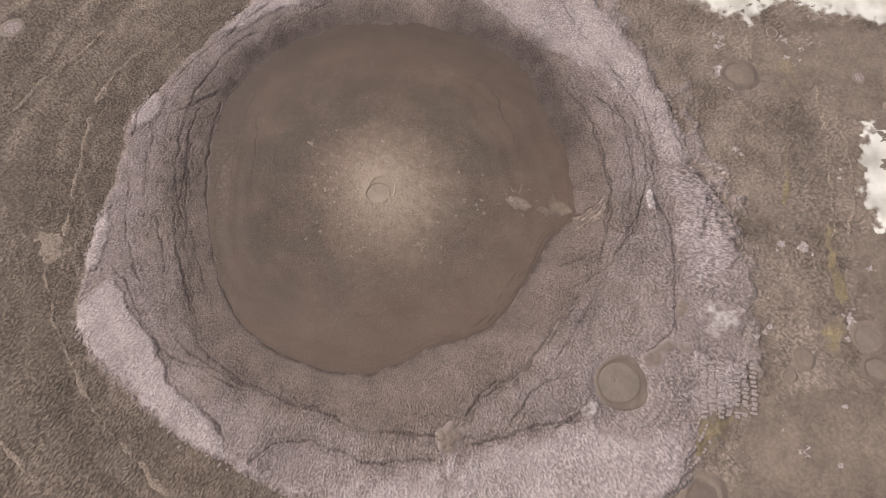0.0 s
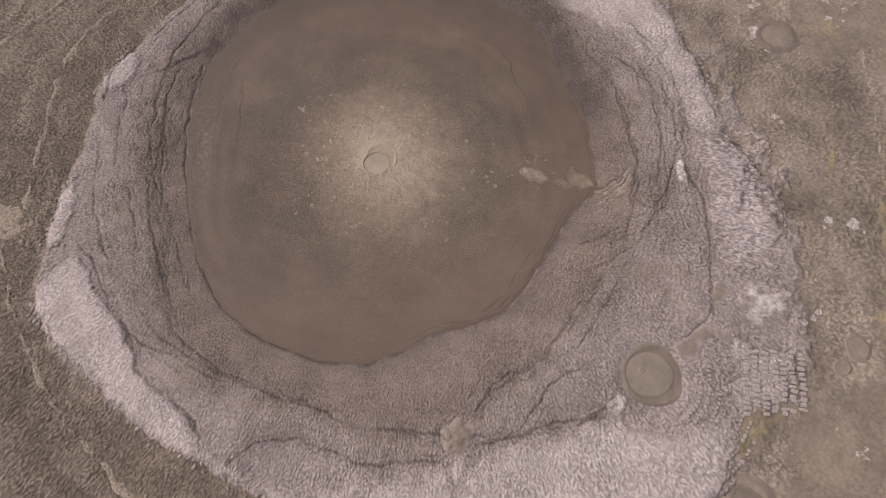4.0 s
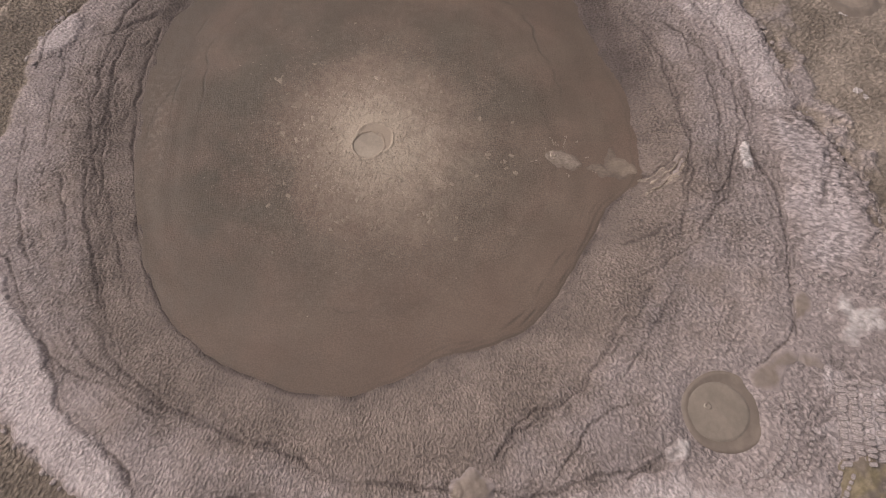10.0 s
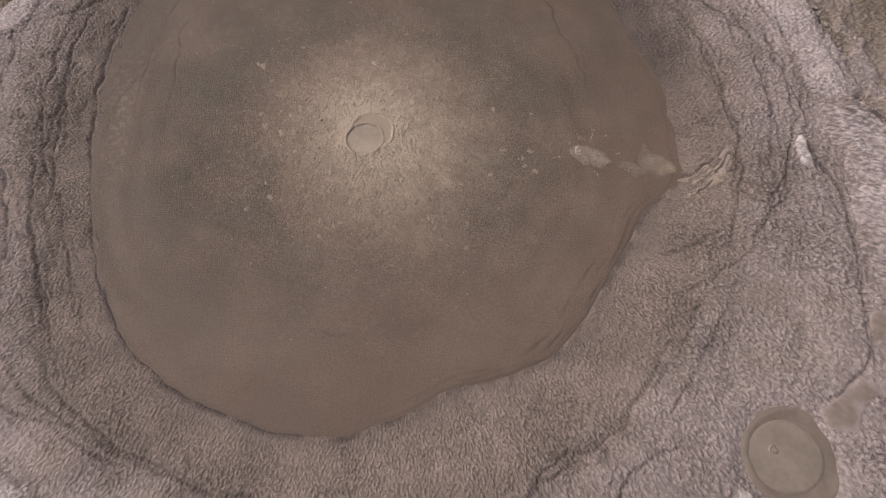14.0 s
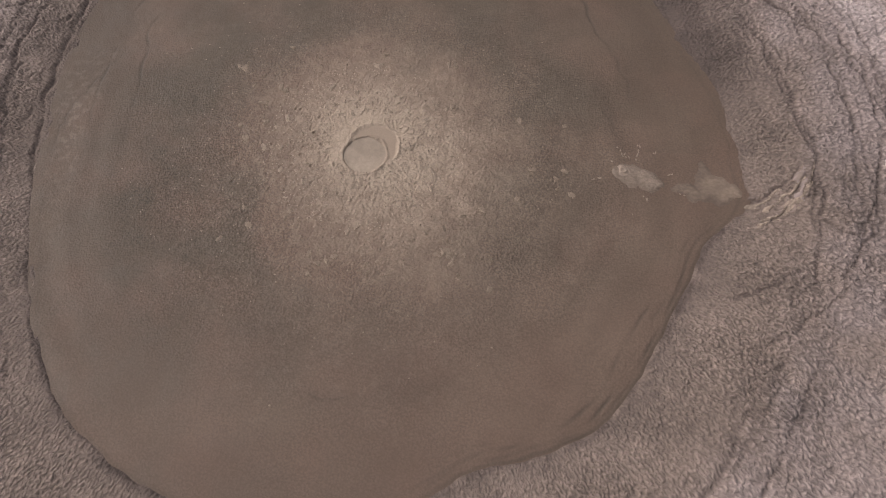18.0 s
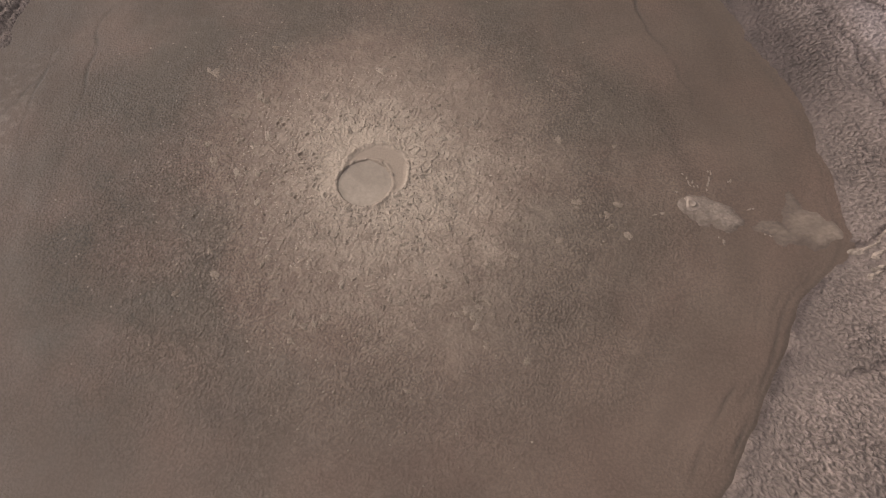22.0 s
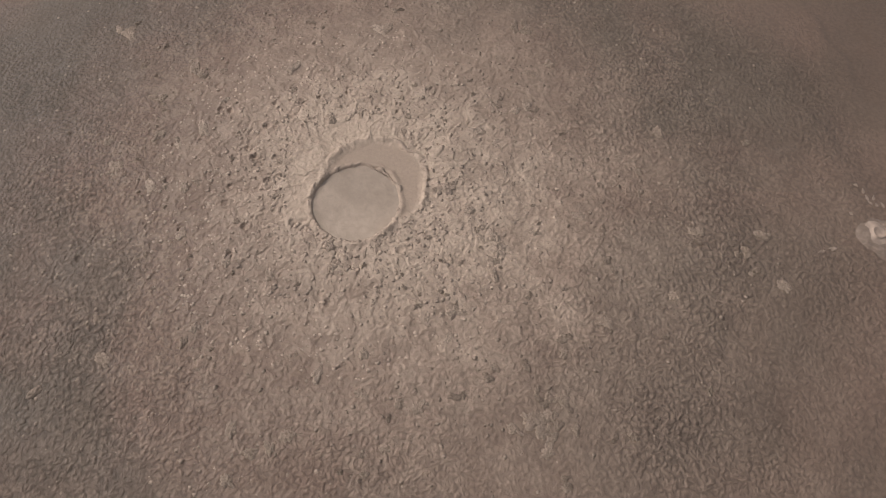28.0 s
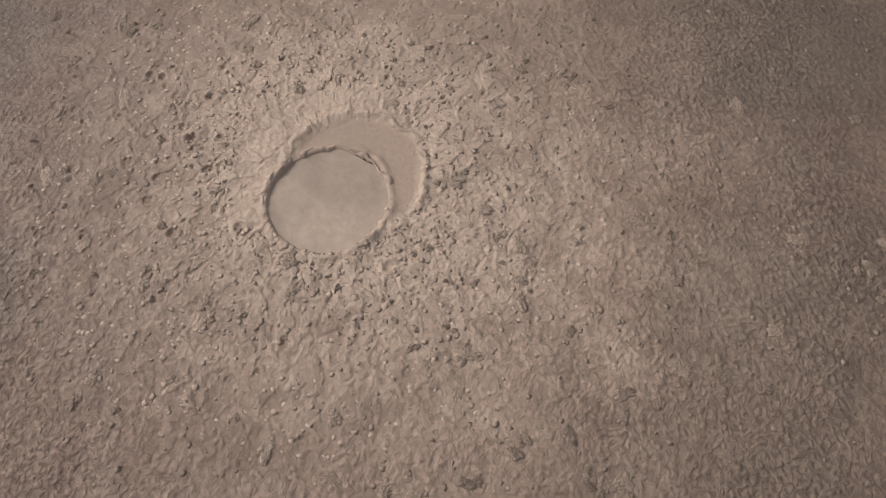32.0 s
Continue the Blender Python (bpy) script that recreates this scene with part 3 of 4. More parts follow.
# ---- the mud pool, a disc of rings and spokes ----
# long cracks in the pool's skin
POOL_CRACKS = [
    [(5.5, 55.1), (6.8, 53.0), (7.6, 50.4), (8.2, 48.2), (7.8, 45.1), (7.5, 43.3), (6.7, 40.7), (4.9, 37.8)],
    [(7.9, 55.2), (10.0, 53.4), (11.9, 51.1), (12.9, 49.3), (13.4, 46.9)],
    [(-26.5, 51.6), (-27.1, 49.8), (-27.8, 47.8)],
    [(-30.6, 56.4), (-31.3, 55.1), (-32.5, 52.6), (-33.7, 50.2), (-34.1, 47.4), (-33.8, 44.2)],
    [(-10.7, 25.2), (-7.1, 25.3), (-4.0, 25.5), (-1.4, 26.3)],
]
spokes = np.linspace(0, 2 * np.pi, 1301)
reach = np.concatenate([np.linspace(0.001, 0.4, 290), np.linspace(0.4, 1.02, 190)[1:]])
A, Q = np.meshgrid(spokes, reach)
R = Q * (ring(SHORE, A) + 0.2)
PX, PY = VENT[0] + R * np.cos(A), VENT[1] + R * np.sin(A)
lop = R * (1 + 0.55 * np.exp(-((((A % 6.2832) - 3.3) / 1.25) ** 2)) - 0.26 * np.exp(-((((A + 0.6 + 3.1416) % 6.2832 - 3.1416) / 1.1) ** 2)))
fall = 0.72 * np.exp(-((lop / 4.8) ** 2)) + 0.5 * np.exp(-((lop / 8.5) ** 2)) + 0.34 * np.exp(-((lop / 14.5) ** 2))
WX, WY = PX + 0.25 * fbm(PX, PY, 0.8, 2), PY + 0.25 * fbm(PX + 9, PY, 0.8, 2)
flecks = ramp(0.1, 0.22, fbm(WX + 70, WY, 0.8, 3)) * np.exp(-((R / 13.0) ** 2)) + 0.35 * ramp(0.3, 0.55, fbm(PX, PY, 0.8, 4)) * np.exp(-((R / 27.0) ** 4)) * ramp(-0.1, 0.35, fbm(PX + 15, PY, 8.0, 3))
streak = (0.6 * perlin(A * 18 / 6.2832, R * 0.12 + 0.6 * fbm(PX, PY, 3.0, 2)) + 0.8 * perlin(A * 7.64, R * 0.35) + 0.6 * perlin(A * 19.1 + 3, R * 0.8)) * ramp(2, 5, R)
strip = np.exp(-(((R - 25.5 + 1.5 * fbm(PX, PY, 8.0, 2)) / 1.6) ** 2) - ((((A % 6.2832) - 3.05) / 0.4) ** 2)) * ramp(0.0, 0.5, fbm(PX, PY, 0.6, 4))
pale = np.clip(0.2 * strip + fall * (0.78 + 0.26 * fbm(PX, PY, 2.2, 3) + 0.16 * streak) + 0.2 * flecks + 0.05 * fbm(PX, PY, 7.0, 3) * ramp(12, 20, R), 0, 1)
PZ = pool_height(PX, PY)
far = R - ring(SHORE, A)
rim_dark = 0 * R
for depth, centre, spread, wave, shift in ((3.2, 2.75, 0.5, 0.9, 21), (6.0, 2.7, 0.35, 1.2, 33), (6.5, 0.75, 0.5, 1.6, 61), (0.45, 5.5, 0.6, 0.3, 91), (1.0, 5.45, 0.5, 0.5, 95), (1.7, 5.5, 0.35, 0.6, 97)):
    off = far + depth + wave * fbm(PX + shift, PY, 9.0, 3)
    turn = ((A % 6.2832) - centre) / spread
    rim_dark = np.maximum(rim_dark, 0.9 * np.exp(-((off / 0.15) ** 2) - turn**2) * np.clip(0.5 + 1.3 * fbm(PX + shift, PY + 40, 4.0, 2), 0, 1))
for n, line in enumerate(POOL_CRACKS):
    line = smooth_line(line)
    close = line_distance(PX + 0.5 * fbm(PX, PY, 2.0, 4), PY + 0.5 * fbm(PX + 50, PY, 2.0, 4), line)
    rim_dark = np.maximum(rim_dark, 0.45 * np.exp(-((close / 0.09) ** 2)) * np.clip(0.55 + 1.2 * fbm(PX + 9 * n, PY, 3.0, 3), 0, 1) + 0.18 * np.exp(-((close / 0.7) ** 2)))
PZ = PZ - 0.05 * rim_dark
# shade of the north bank, painted as a dark band on the pool's edge
north = np.exp(-(((A - 1.75) / 1.1) ** 4))
rim_dark = np.maximum(rim_dark, 0.5 * ramp(-6.5, -1.5, far + 0.8 * fbm(PX, PY, 5.0, 3)) * north)
edge = far + 0.25 * fbm(PX, PY, 4.0, 3)
rim_dark = np.maximum(rim_dark, (0.25 + 0.45 * np.exp(-((((A % 6.2832) - 5.5) / 0.6) ** 4))) * np.exp(-(((edge + 0.08) / 0.17) ** 2)) * (1 - 0.8 * north))
west = np.exp(-((((A % 6.2832) - 3.4) / 0.9) ** 2))
rim_dark = np.maximum(rim_dark, 0.17 * west * ramp(5.5, 12, R) * (1 - ramp(22, 30, R)) * np.clip(0.8 + 0.6 * fbm(PX, PY, 5.0, 4), 0, 1))
# darker ring: self-shadow of the crumbs and lens falloff put into the tone
rim_dark = np.maximum(rim_dark, 0.2 * np.exp(-(((R - 15.5) / 4.5) ** 2)) * np.clip(0.8 + fbm(PX, PY, 6.0, 3), 0, 1))
quiet = 0 * R
for cx, cy, rad, wid, dep in CRATERS:
    d = np.hypot(PX - cx, PY - cy) * (1 + 0.07 * fbm(PX, PY, 2.6, 2))
    inner = 1 - ramp(rad - 0.3, rad, d)
    pale = pale * (1 - inner) + 0.74 * inner
    quiet = np.maximum(quiet, inner)
# greyer, rougher mud outside the reach of the splashes, on all sides but the south-east
turn = A % 6.2832
side = np.clip(np.exp(-(((turn - 2.6) / 1.35) ** 4)) + np.exp(-(((turn - 0.55) / 0.75) ** 4)) + 0.6 * np.exp(-(((turn - 4.3) / 0.8) ** 2)) + 0.7 * np.exp(-(((turn - 5.9) / 0.6) ** 2)), 0, 1)
olive = side * (1 - 0.4 * ramp(17, 26, R)) * ramp(9.0, 15.5, R + 4.5 * fbm(PX, PY, 7.0, 4)) * np.clip(0.85 + 0.6 * fbm(PX, PY, 5.0, 3), 0, 1)
west = np.exp(-(((turn - 3.45) / 0.9) ** 2))
coarse = np.clip(0.7 + 0.55 * ramp(7, 11, R) * (1 - ramp(14, 20, R)) + 0.25 * np.exp(-((R / 9.0) ** 2)) + 0.8 * west * ramp(6.0, 13, R) * (1 - ramp(18, 26, R)) - 0.25 * north + 0.75 * np.exp(-(((A + 3.1416) % 6.2832 - 3.1416) / 1.0) ** 2) * ramp(11, 15, R) * (1 - ramp(19, 25, R)), 0.2, 2.0) * (1 - 0.7 * quiet)
attach("mud_pool", sheet_mesh("mud_pool", PX, PY, PZ, tones=(pale, rim_dark, olive, coarse)), M_POOL, "round pool of smooth wet brown mud with a pale spattered centre", "mud pool", "structure")


# outlines of flows, basins and ridges
TONGUE = [(12.6, 44.4), (13.4, 45.3), (14.9, 45.0), (16.2, 44.2), (17.1, 43.2), (16.2, 42.4), (14.6, 42.6), (13.1, 43.6)]
FAN = [(18.8, 43.6), (20.1, 46.2), (21.4, 44.6), (22.6, 43.5), (23.2, 42.4), (21.8, 41.1), (20.4, 39.9), (20.1, 41.1), (19.2, 41.4)]
STREAM = [(16.0, 44.0), (17.5, 43.7), (19.1, 43.4), (20.4, 43.1), (20.1, 41.4), (18.3, 41.7), (16.6, 42.3)]
BASIN_A = [(36.7, 27.6), (39.0, 27.3), (38.8, 25.0), (37.0, 24.5), (36.5, 25.6)]
BASIN_B = [(31.0, 19.0), (33.1, 20.7), (35.4, 21.9), (36.1, 20.8), (34.4, 18.9), (32.8, 16.1), (31.8, 17.0), (31.1, 18.0)]
BASIN_C = [(36.7, 21.3), (38.3, 20.8), (38.2, 19.4), (36.7, 19.2), (36.2, 20.2)]
SILT_A = [(56.7, 75.1), (65.3, 73.9), (73.6, 75.8), (78.8, 73.4), (76.5, 60.6), (69.8, 59.5), (66.7, 66.3), (60.1, 62.2), (56.3, 67.4)]
SILT_B = [(62.8, 80.8), (69.6, 80.2), (80.5, 77.1), (85.6, 69.9), (78.7, 69.8), (71.5, 75.2), (64.0, 77.0)]
SILT_C = [(64.9, 37.1), (71.2, 39.0), (75.2, 30.7), (69.3, 14.7), (65.5, 25.4), (63.9, 30.7)]
CONE = [(1.3, 7.8), (2.1, 9.3), (3.6, 10.0), (5.2, 9.4), (6.0, 7.8), (5.3, 6.2), (3.7, 5.4), (2.0, 6.1)]
CONE_VENT = [(1.5, 7.6), (2.0, 8.5), (2.7, 8.4), (3.1, 7.6), (2.6, 6.9), (2.0, 6.9)]
GULLY_PALE = [(27.0, 44.3), (28.1, 44.6), (28.4, 42.8), (27.6, 41.2), (26.8, 41.4), (26.7, 42.8)]
RUNOFF = [(2.7, 5.0), (4.7, 5.2), (5.0, 2.6), (4.0, 0.2), (2.1, 1.8)]
RIDGES = [
    ([(-57.4, 31.7), (-54.4, 24.6), (-50.9, 18.8), (-48.5, 14.8), (-42.7, 7.9), (-38.1, 4.2), (-33.6, 0.3)], 0.45, 0.2, "long pale mud ridge curving round the rim"),
    ([(-58.1, 7.5), (-54.1, 3.8), (-51.2, 1.4)], 0.4, 0.15, "short pale mud ridge on dark clay"),
    ([(51.8, 62.8), (54.7, 58.4), (58.2, 54.0)], 0.35, 0.1, "thin pale track line on brown clay"),
    ([(65.9, 65.1), (65.5, 57.3), (64.3, 46.8), (62.7, 38.0)], 0.4, 0.12, "pale winding track on the clay plain"),
    ([(-57.6, 76.5), (-61.4, 70.8), (-64.6, 67.8), (-67.4, 63.1), (-70.0, 58.5)], 0.5, 0.2, "rough mud ridge on the dark plain"),
    ([(-49.1, 74.2), (-54.5, 65.7), (-56.0, 58.9), (-56.1, 51.3), (-55.7, 37.4)], 0.45, 0.15, "faint mud ridge parallel to the rim"),
    ([(68.3, 60.6), (68.6, 54.1), (67.9, 46.9), (65.1, 38.1)], 0.5, 0.12, "pale bank beside the wet puddle"),
]


# ---- lobes and patches that lie on the land ----
def lobe(name, outline, thick, material, label, category, step=0.22, kind="", edge=0.45, rag=0.5, base=land, parent=None, level=None, bumps=0.03, fade=0.8, cracks=0.7):
    line = smooth_line(outline, closed=True)
    lo, hi = line.min(0) - 1.6, line.max(0) + 1.6
    x, y = np.meshgrid(np.arange(lo[0], hi[0], step), np.arange(lo[1], hi[1], step))
    d = line_distance(x, y, np.vstack([line, line[:1]]))
    d = np.where(inside(x, y, line), d, -d) + rag * fbm(x, y, 1.8, 4)
    ground, crease = base(x, y), 0 * x
    if isinstance(ground, tuple):
        ground, crease = ground[0], ground[2]
    dry = ramp(0, fade, d + 0.5 * fade * fbm(x, y, 3.0, 4)) * np.clip(0.85 + 0.4 * fbm(x, y, 4.5, 3), 0, 1)
    if level is not None:
        ground = ground * 0 + level
    z = ground - 0.12 + (thick + 0.12) * ramp(-0.3, edge, d) + bumps * fbm(x, y, 0.9, 3) * ramp(0, 1, d)
    return attach(name, sheet_mesh(name, x, y, z, d > -0.36, (dry, cracks * crease, 0 * x)), material, label, category, kind, parent)


LEFT_CRUST = [(-47.7, 29.7), (-45.7, 29.3), (-44.3, 27.1), (-42.0, 24.2), (-38.9, 20.8), (-36.8, 17.4), (-35.6, 14.9), (-32.2, 12.4), (-29.3, 10.1), (-27.4, 8.0), (-25.4, 5.7), (-22.1, 4.0), (-19.4, 2.1), (-23.1, 2.4), (-26.5, 4.3), (-32.5, 7.1), (-36.9, 10.4), (-40.8, 13.5), (-45.7, 17.6), (-49.6, 21.0), (-50.7, 23.4), (-50.5, 27.0)]
left_crust = lobe("crust_lobe", LEFT_CRUST, 0.26, M_PALE, "long pale lobe of dried mud along the outer rim", "dried mud")
STRIP_CRUST = [(-49.8, 42.0), (-49.0, 40.4), (-48.7, 36.3), (-48.8, 32.4), (-50.7, 31.6), (-51.5, 33.0), (-51.4, 37.1), (-50.8, 40.4)]
strip_crust = lobe("crust_lobe", STRIP_CRUST, 0.2, M_PALE, "narrow pale strip of dried mud on the rim", "dried mud")
PATCH_CRUST = [(-45.8, 63.4), (-44.1, 61.4), (-45.1, 58.6), (-47.9, 56.0), (-49.2, 57.1), (-48.1, 61.3)]
patch_crust = lobe("crust_lobe", PATCH_CRUST, 0.2, M_PALE, "small pale patch of dried mud on the rim", "dried mud")
NORTH_CRUST = [(-12.8, 87.4), (-16.8, 84.3), (-22.9, 82.4), (-27.9, 80.8), (-32.5, 77.0), (-36.0, 76.3), (-34.0, 80.7), (-29.2, 84.6), (-23.3, 87.9)]
north_crust = lobe("crust_lobe", NORTH_CRUST, 0.25, M_PALE, "pale cracked mud crust above the dark pool bank", "dried mud", fade=1.2)
NORTH_EAST_CRUST = [(9.1, 86.1), (13.0, 79.2), (18.3, 73.9), (23.7, 71.4), (29.1, 66.4), (33.5, 61.6), (35.4, 55.3), (36.9, 50.0), (41.9, 50.0), (41.2, 58.4), (39.2, 65.1), (36.5, 72.2), (34.1, 77.0), (30.5, 82.0), (26.8, 86.5)]
north_east_crust = lobe("crust_lobe", NORTH_EAST_CRUST, 0.14, M_PALE, "broad pale band of cracked dried mud on the rim", "dried mud", fade=1.8)
EAST_CRUST = [(37.7, 49.0), (42.3, 50.0), (45.3, 45.4), (47.6, 40.0), (47.7, 35.2), (45.7, 30.7), (41.2, 28.9), (39.2, 29.8), (37.9, 32.5), (38.4, 40.1), (38.1, 45.0)]
east_crust = lobe("crust_lobe", EAST_CRUST, 0.14, M_RIPPLE, "pale rippled apron of dried mud beside the gully", "dried mud", fade=3.0, rag=1.0)
SOUTH_CRUST = [(23.4, 11.0), (24.5, 9.5), (29.7, 8.5), (35.1, 10.4), (36.7, 8.6), (35.8, 4.8), (33.4, 0.8), (24.9, -2.3), (4.0, -3.4), (3.3, 2.5), (10.3, 6.8), (18.2, 8.9)]
south_crust = lobe("crust_lobe", SOUTH_CRUST, 0.16, M_PALE, "wide pale crust of dried mud below the round side pool", "dried mud", fade=2.0)
CONE_SIDE_CRUST = [(-18.8, 2.1), (-11.1, 1.8), (-3.5, 3.3), (1.0, 4.3), (3.3, 2.5), (3.6, -3.0), (-3.4, -2.8), (-10.9, -1.4), (-19.4, 1.1)]
cone_side_crust = lobe("crust_lobe", CONE_SIDE_CRUST, 0.2, M_PALE, "pale crust of dried mud beside the mud cone", "dried mud", fade=2.5)
lobe("salt_patch", [(34.7, 45.2), (35.7, 45.0), (35.8, 42.8), (34.9, 42.0), (34.1, 43.5)], 0.12, M_BLOOM, "small bright white salt patch on purple mud", "salt patch", fade=0.3, cracks=0.1)
lobe("salt_patch", [(23.3, 12.9), (24.6, 12.6), (23.9, 10.8), (21.8, 10.4), (22.2, 11.6)], 0.15, M_BLOOM, "pale wedge of dry mud beside the round pool", "dried mud")
lobe("salt_patch", [(41.0, 27.3), (44.6, 26.7), (46.8, 24.7), (45.3, 21.9), (42.3, 21.9), (39.6, 23.5)], 0.06, M_BLOOM, "mottled whitish salt patch on brown mud", "salt patch", rag=1.8, fade=3.0)
lobe("salt_patch", [(49.2, 70.0), (50.8, 69.2), (50.4, 67.3), (48.8, 67.4)], 0.1, M_BLOOM, "small whitish salt patch on brown clay", "salt patch")
lobe("salt_patch", [(-59.6, 37.7), (-56.5, 37.4), (-54.6, 34.9), (-55.8, 32.6), (-58.3, 33.3)], 0.05, M_RIDGE, "faint whitish salt patch on dark wrinkled clay", "salt patch", rag=1.6, fade=2.6, cracks=0.2)
lobe("salt_flat", [(44.3, 85.9), (49.9, 81.7), (54.5, 79.7), (58.0, 79.4), (59.9, 82.0), (65.2, 83.0), (68.9, 81.4), (72.7, 80.8), (80.9, 78.6), (93.3, 77.3), (105.4, 101.8), (42.1, 100.9)], 0.1, M_SALT_SHEEN, "bright white salt flat at the edge of the mud", "salt flat", kind="structure", rag=1.8, step=0.25, fade=2.0)
# wet puddle: its reflection of the sky is painted as white colour
lobe("wet_patch", [(71.8, 57.6), (75.3, 59.0), (80.5, 57.4), (76.7, 40.0), (71.7, 38.8), (69.5, 40.1), (69.0, 46.9)], 0.06, M_SALT_SHEEN, "wet puddle with painted white sky reflection and dark branching mud islands", "salt pan", rag=1.8, fade=1.5)
lobe("silt_patch", [(59.5, 71.5), (63.1, 72.7), (63.7, 68.5), (62.7, 65.7), (59.9, 66.2)], 0.03, M_ALGAE, "yellowish wet silt patch on the clay plain", "silt", rag=1.4, bumps=0.01, fade=2.2)
lobe("silt_patch", [(58.0, 54.6), (58.5, 53.0), (58.2, 47.9), (56.2, 42.4), (55.4, 42.7), (57.0, 48.8)], 0.03, M_ALGAE, "narrow yellowish silt channel on the clay plain", "silt", rag=0.8, bumps=0.01, fade=0.7)
lobe("silt_patch", [(61.6, 39.9), (63.1, 38.9), (62.1, 33.4), (63.1, 29.3), (61.3, 26.7), (60.2, 30.7)], 0.03, M_ALGAE, "yellowish silt channel winding over brown clay", "silt", rag=0.8, bumps=0.01, fade=0.7)
lobe("silt_patch", [(58.4, 25.0), (61.4, 25.4), (61.5, 21.9), (59.1, 18.6), (57.6, 21.1)], 0.03, M_ALGAE, "yellowish wet silt hollow beside pale lumps", "silt", rag=1.4, bumps=0.01, fade=2.2)
lobe("silt_patch", [(38.2, 11.1), (42.6, 11.6), (43.0, 9.3), (39.5, 6.2), (37.1, 5.5), (37.1, 8.6)], 0.03, M_ALGAE, "yellowish silt apron below the cracked plates", "silt", rag=1.4, bumps=0.01, fade=2.2)
lobe("silt_patch", [(45.9, 12.3), (55.0, 14.7), (64.4, 13.8), (63.7, -1.0), (43.7, -1.0), (42.2, 4.0)], 0.03, M_SILT, "broad smooth flat of brown wet silt", "silt", rag=2.0, bumps=0.01, step=0.25, fade=6.0)


for outline, text in ((SILT_A, "smooth brown silt flat below the salt"), (SILT_B, "smooth greyish silt beside the salt flat"), (SILT_C, "smooth brown silt strip along the plain")):
    lobe("silt_patch", outline, 0.03, M_SILT, text, "silt", step=0.25, rag=2.2, bumps=0.01, fade=4.0)

lobe("crust_lobe", GULLY_PALE, 0.06, M_GULLY, "small silt patch in the gully by the pool", "dried mud", step=0.12, rag=0.9, fade=1.2, edge=0.9, cracks=0.5)


# crumbled clumps along the crust's outer edge
def clumps(parent, outline, start, stop, seed, gap=0.6):
    rng = random.Random(seed)
    line = smooth_line(outline, closed=True, steps=10)
    line = line[int(start * len(line)) : int(stop * len(line))]
    spots = []
    for (ax, ay), (bx, by) in zip(line, line[1:]):
        for k in range(max(1, int(math.hypot(bx - ax, by - ay) / gap))):
            f = rng.random()
            spots.append((ax + f * (bx - ax) + rng.gauss(0, 0.35), ay + f * (by - ay) + rng.gauss(0, 0.5), rng.uniform(0.12, 0.32)))
    high = land(np.array([[p[0] for p in spots]]), np.array([[p[1] for p in spots]]))[0][0]
    for n, ((x, y, size), z) in enumerate(zip(spots, high)):
        ob = new("clump", CLUMPS[n % 6])
        ob.parent = parent
        ob.matrix_basis = pose(x, y, z + 0.05, 0, 0, rng.uniform(0, 360)) @ Matrix.Diagonal((size * 1.4, size, 0.8 * size, 1))


# ---- the small vent with its tongue of fresh mud ----
def on_pool(x, y):
    return float(pool_height(np.array([[x]], float), np.array([[y]], float))[0, 0])


def cone_mesh(name, rad, high, hole, seed=0, turns=40):
    """A low ring cone with a hollow top."""
    rng = random.Random(seed)
    bm = bmesh.new()
    prof = [(1.0, -0.12), (0.85, 0.12), (0.66, 0.42), (0.5, 0.8), (0.42 + hole * 0.2, 1.0), (0.3 + hole * 0.2, 0.92), (hole * 0.6, 0.35), (hole * 0.3, 0.25)]
    rings = []
    for q, z in prof:
        rings.append([bm.verts.new((rad * q * math.cos(t) * w, rad * q * math.sin(t) * w, high * z)) for t, w in ((6.2832 * i / turns, 1 + 0.1 * math.sin(3 * 6.2832 * i / turns + seed) * q + rng.uniform(-0.03, 0.03)) for i in range(turns))])
    for lo, hi in zip(rings, rings[1:]):
        for i in range(turns):
            bm.faces.new((lo[i], lo[(i + 1) % turns], hi[(i + 1) % turns], hi[i])).smooth = True
    bm.faces.new(rings[-1]).smooth = True
    me = bpy.data.meshes.new(name)
    bm.to_mesh(me)
    bm.free()
    return me


def lump_mesh(name, seed, high=0.3, long=1.3):
    """A flat ragged splat of mud of about unit radius, resting on z = 0."""
    n, bm = 34, bmesh.new()
    t = np.arange(n) * 6.2832 / n
    edge = 1 + 0.5 * fbm(1.6 * np.cos(t) + 7.7 * seed, 1.6 * np.sin(t), 1.9, 2) + 0.22 * fbm(5 * np.cos(t), 5 * np.sin(t) + seed, 1.3, 3)
    rings = []
    for q, z in ((1.05, -0.25), (0.95, 0.45), (0.7, 0.8), (0.35, 1.0)):
        lift = 1 + 0.9 * fbm(4 * q * np.cos(t) + seed, 3 * q * np.sin(t), 1.0, 2)
        rings.append([bm.verts.new((q * long * e * math.cos(a), q * e * math.sin(a), high * z * w)) for a, e, w in zip(t, edge, lift)])
    for lo, hi in zip(rings, rings[1:]):
        for i in range(n):
            bm.faces.new((lo[i], lo[(i + 1) % n], hi[(i + 1) % n], hi[i])).smooth = True
    bm.faces.new(rings[-1]).smooth = True
    me = bpy.data.meshes.new(name)
    bm.to_mesh(me)
    bm.free()
    return me


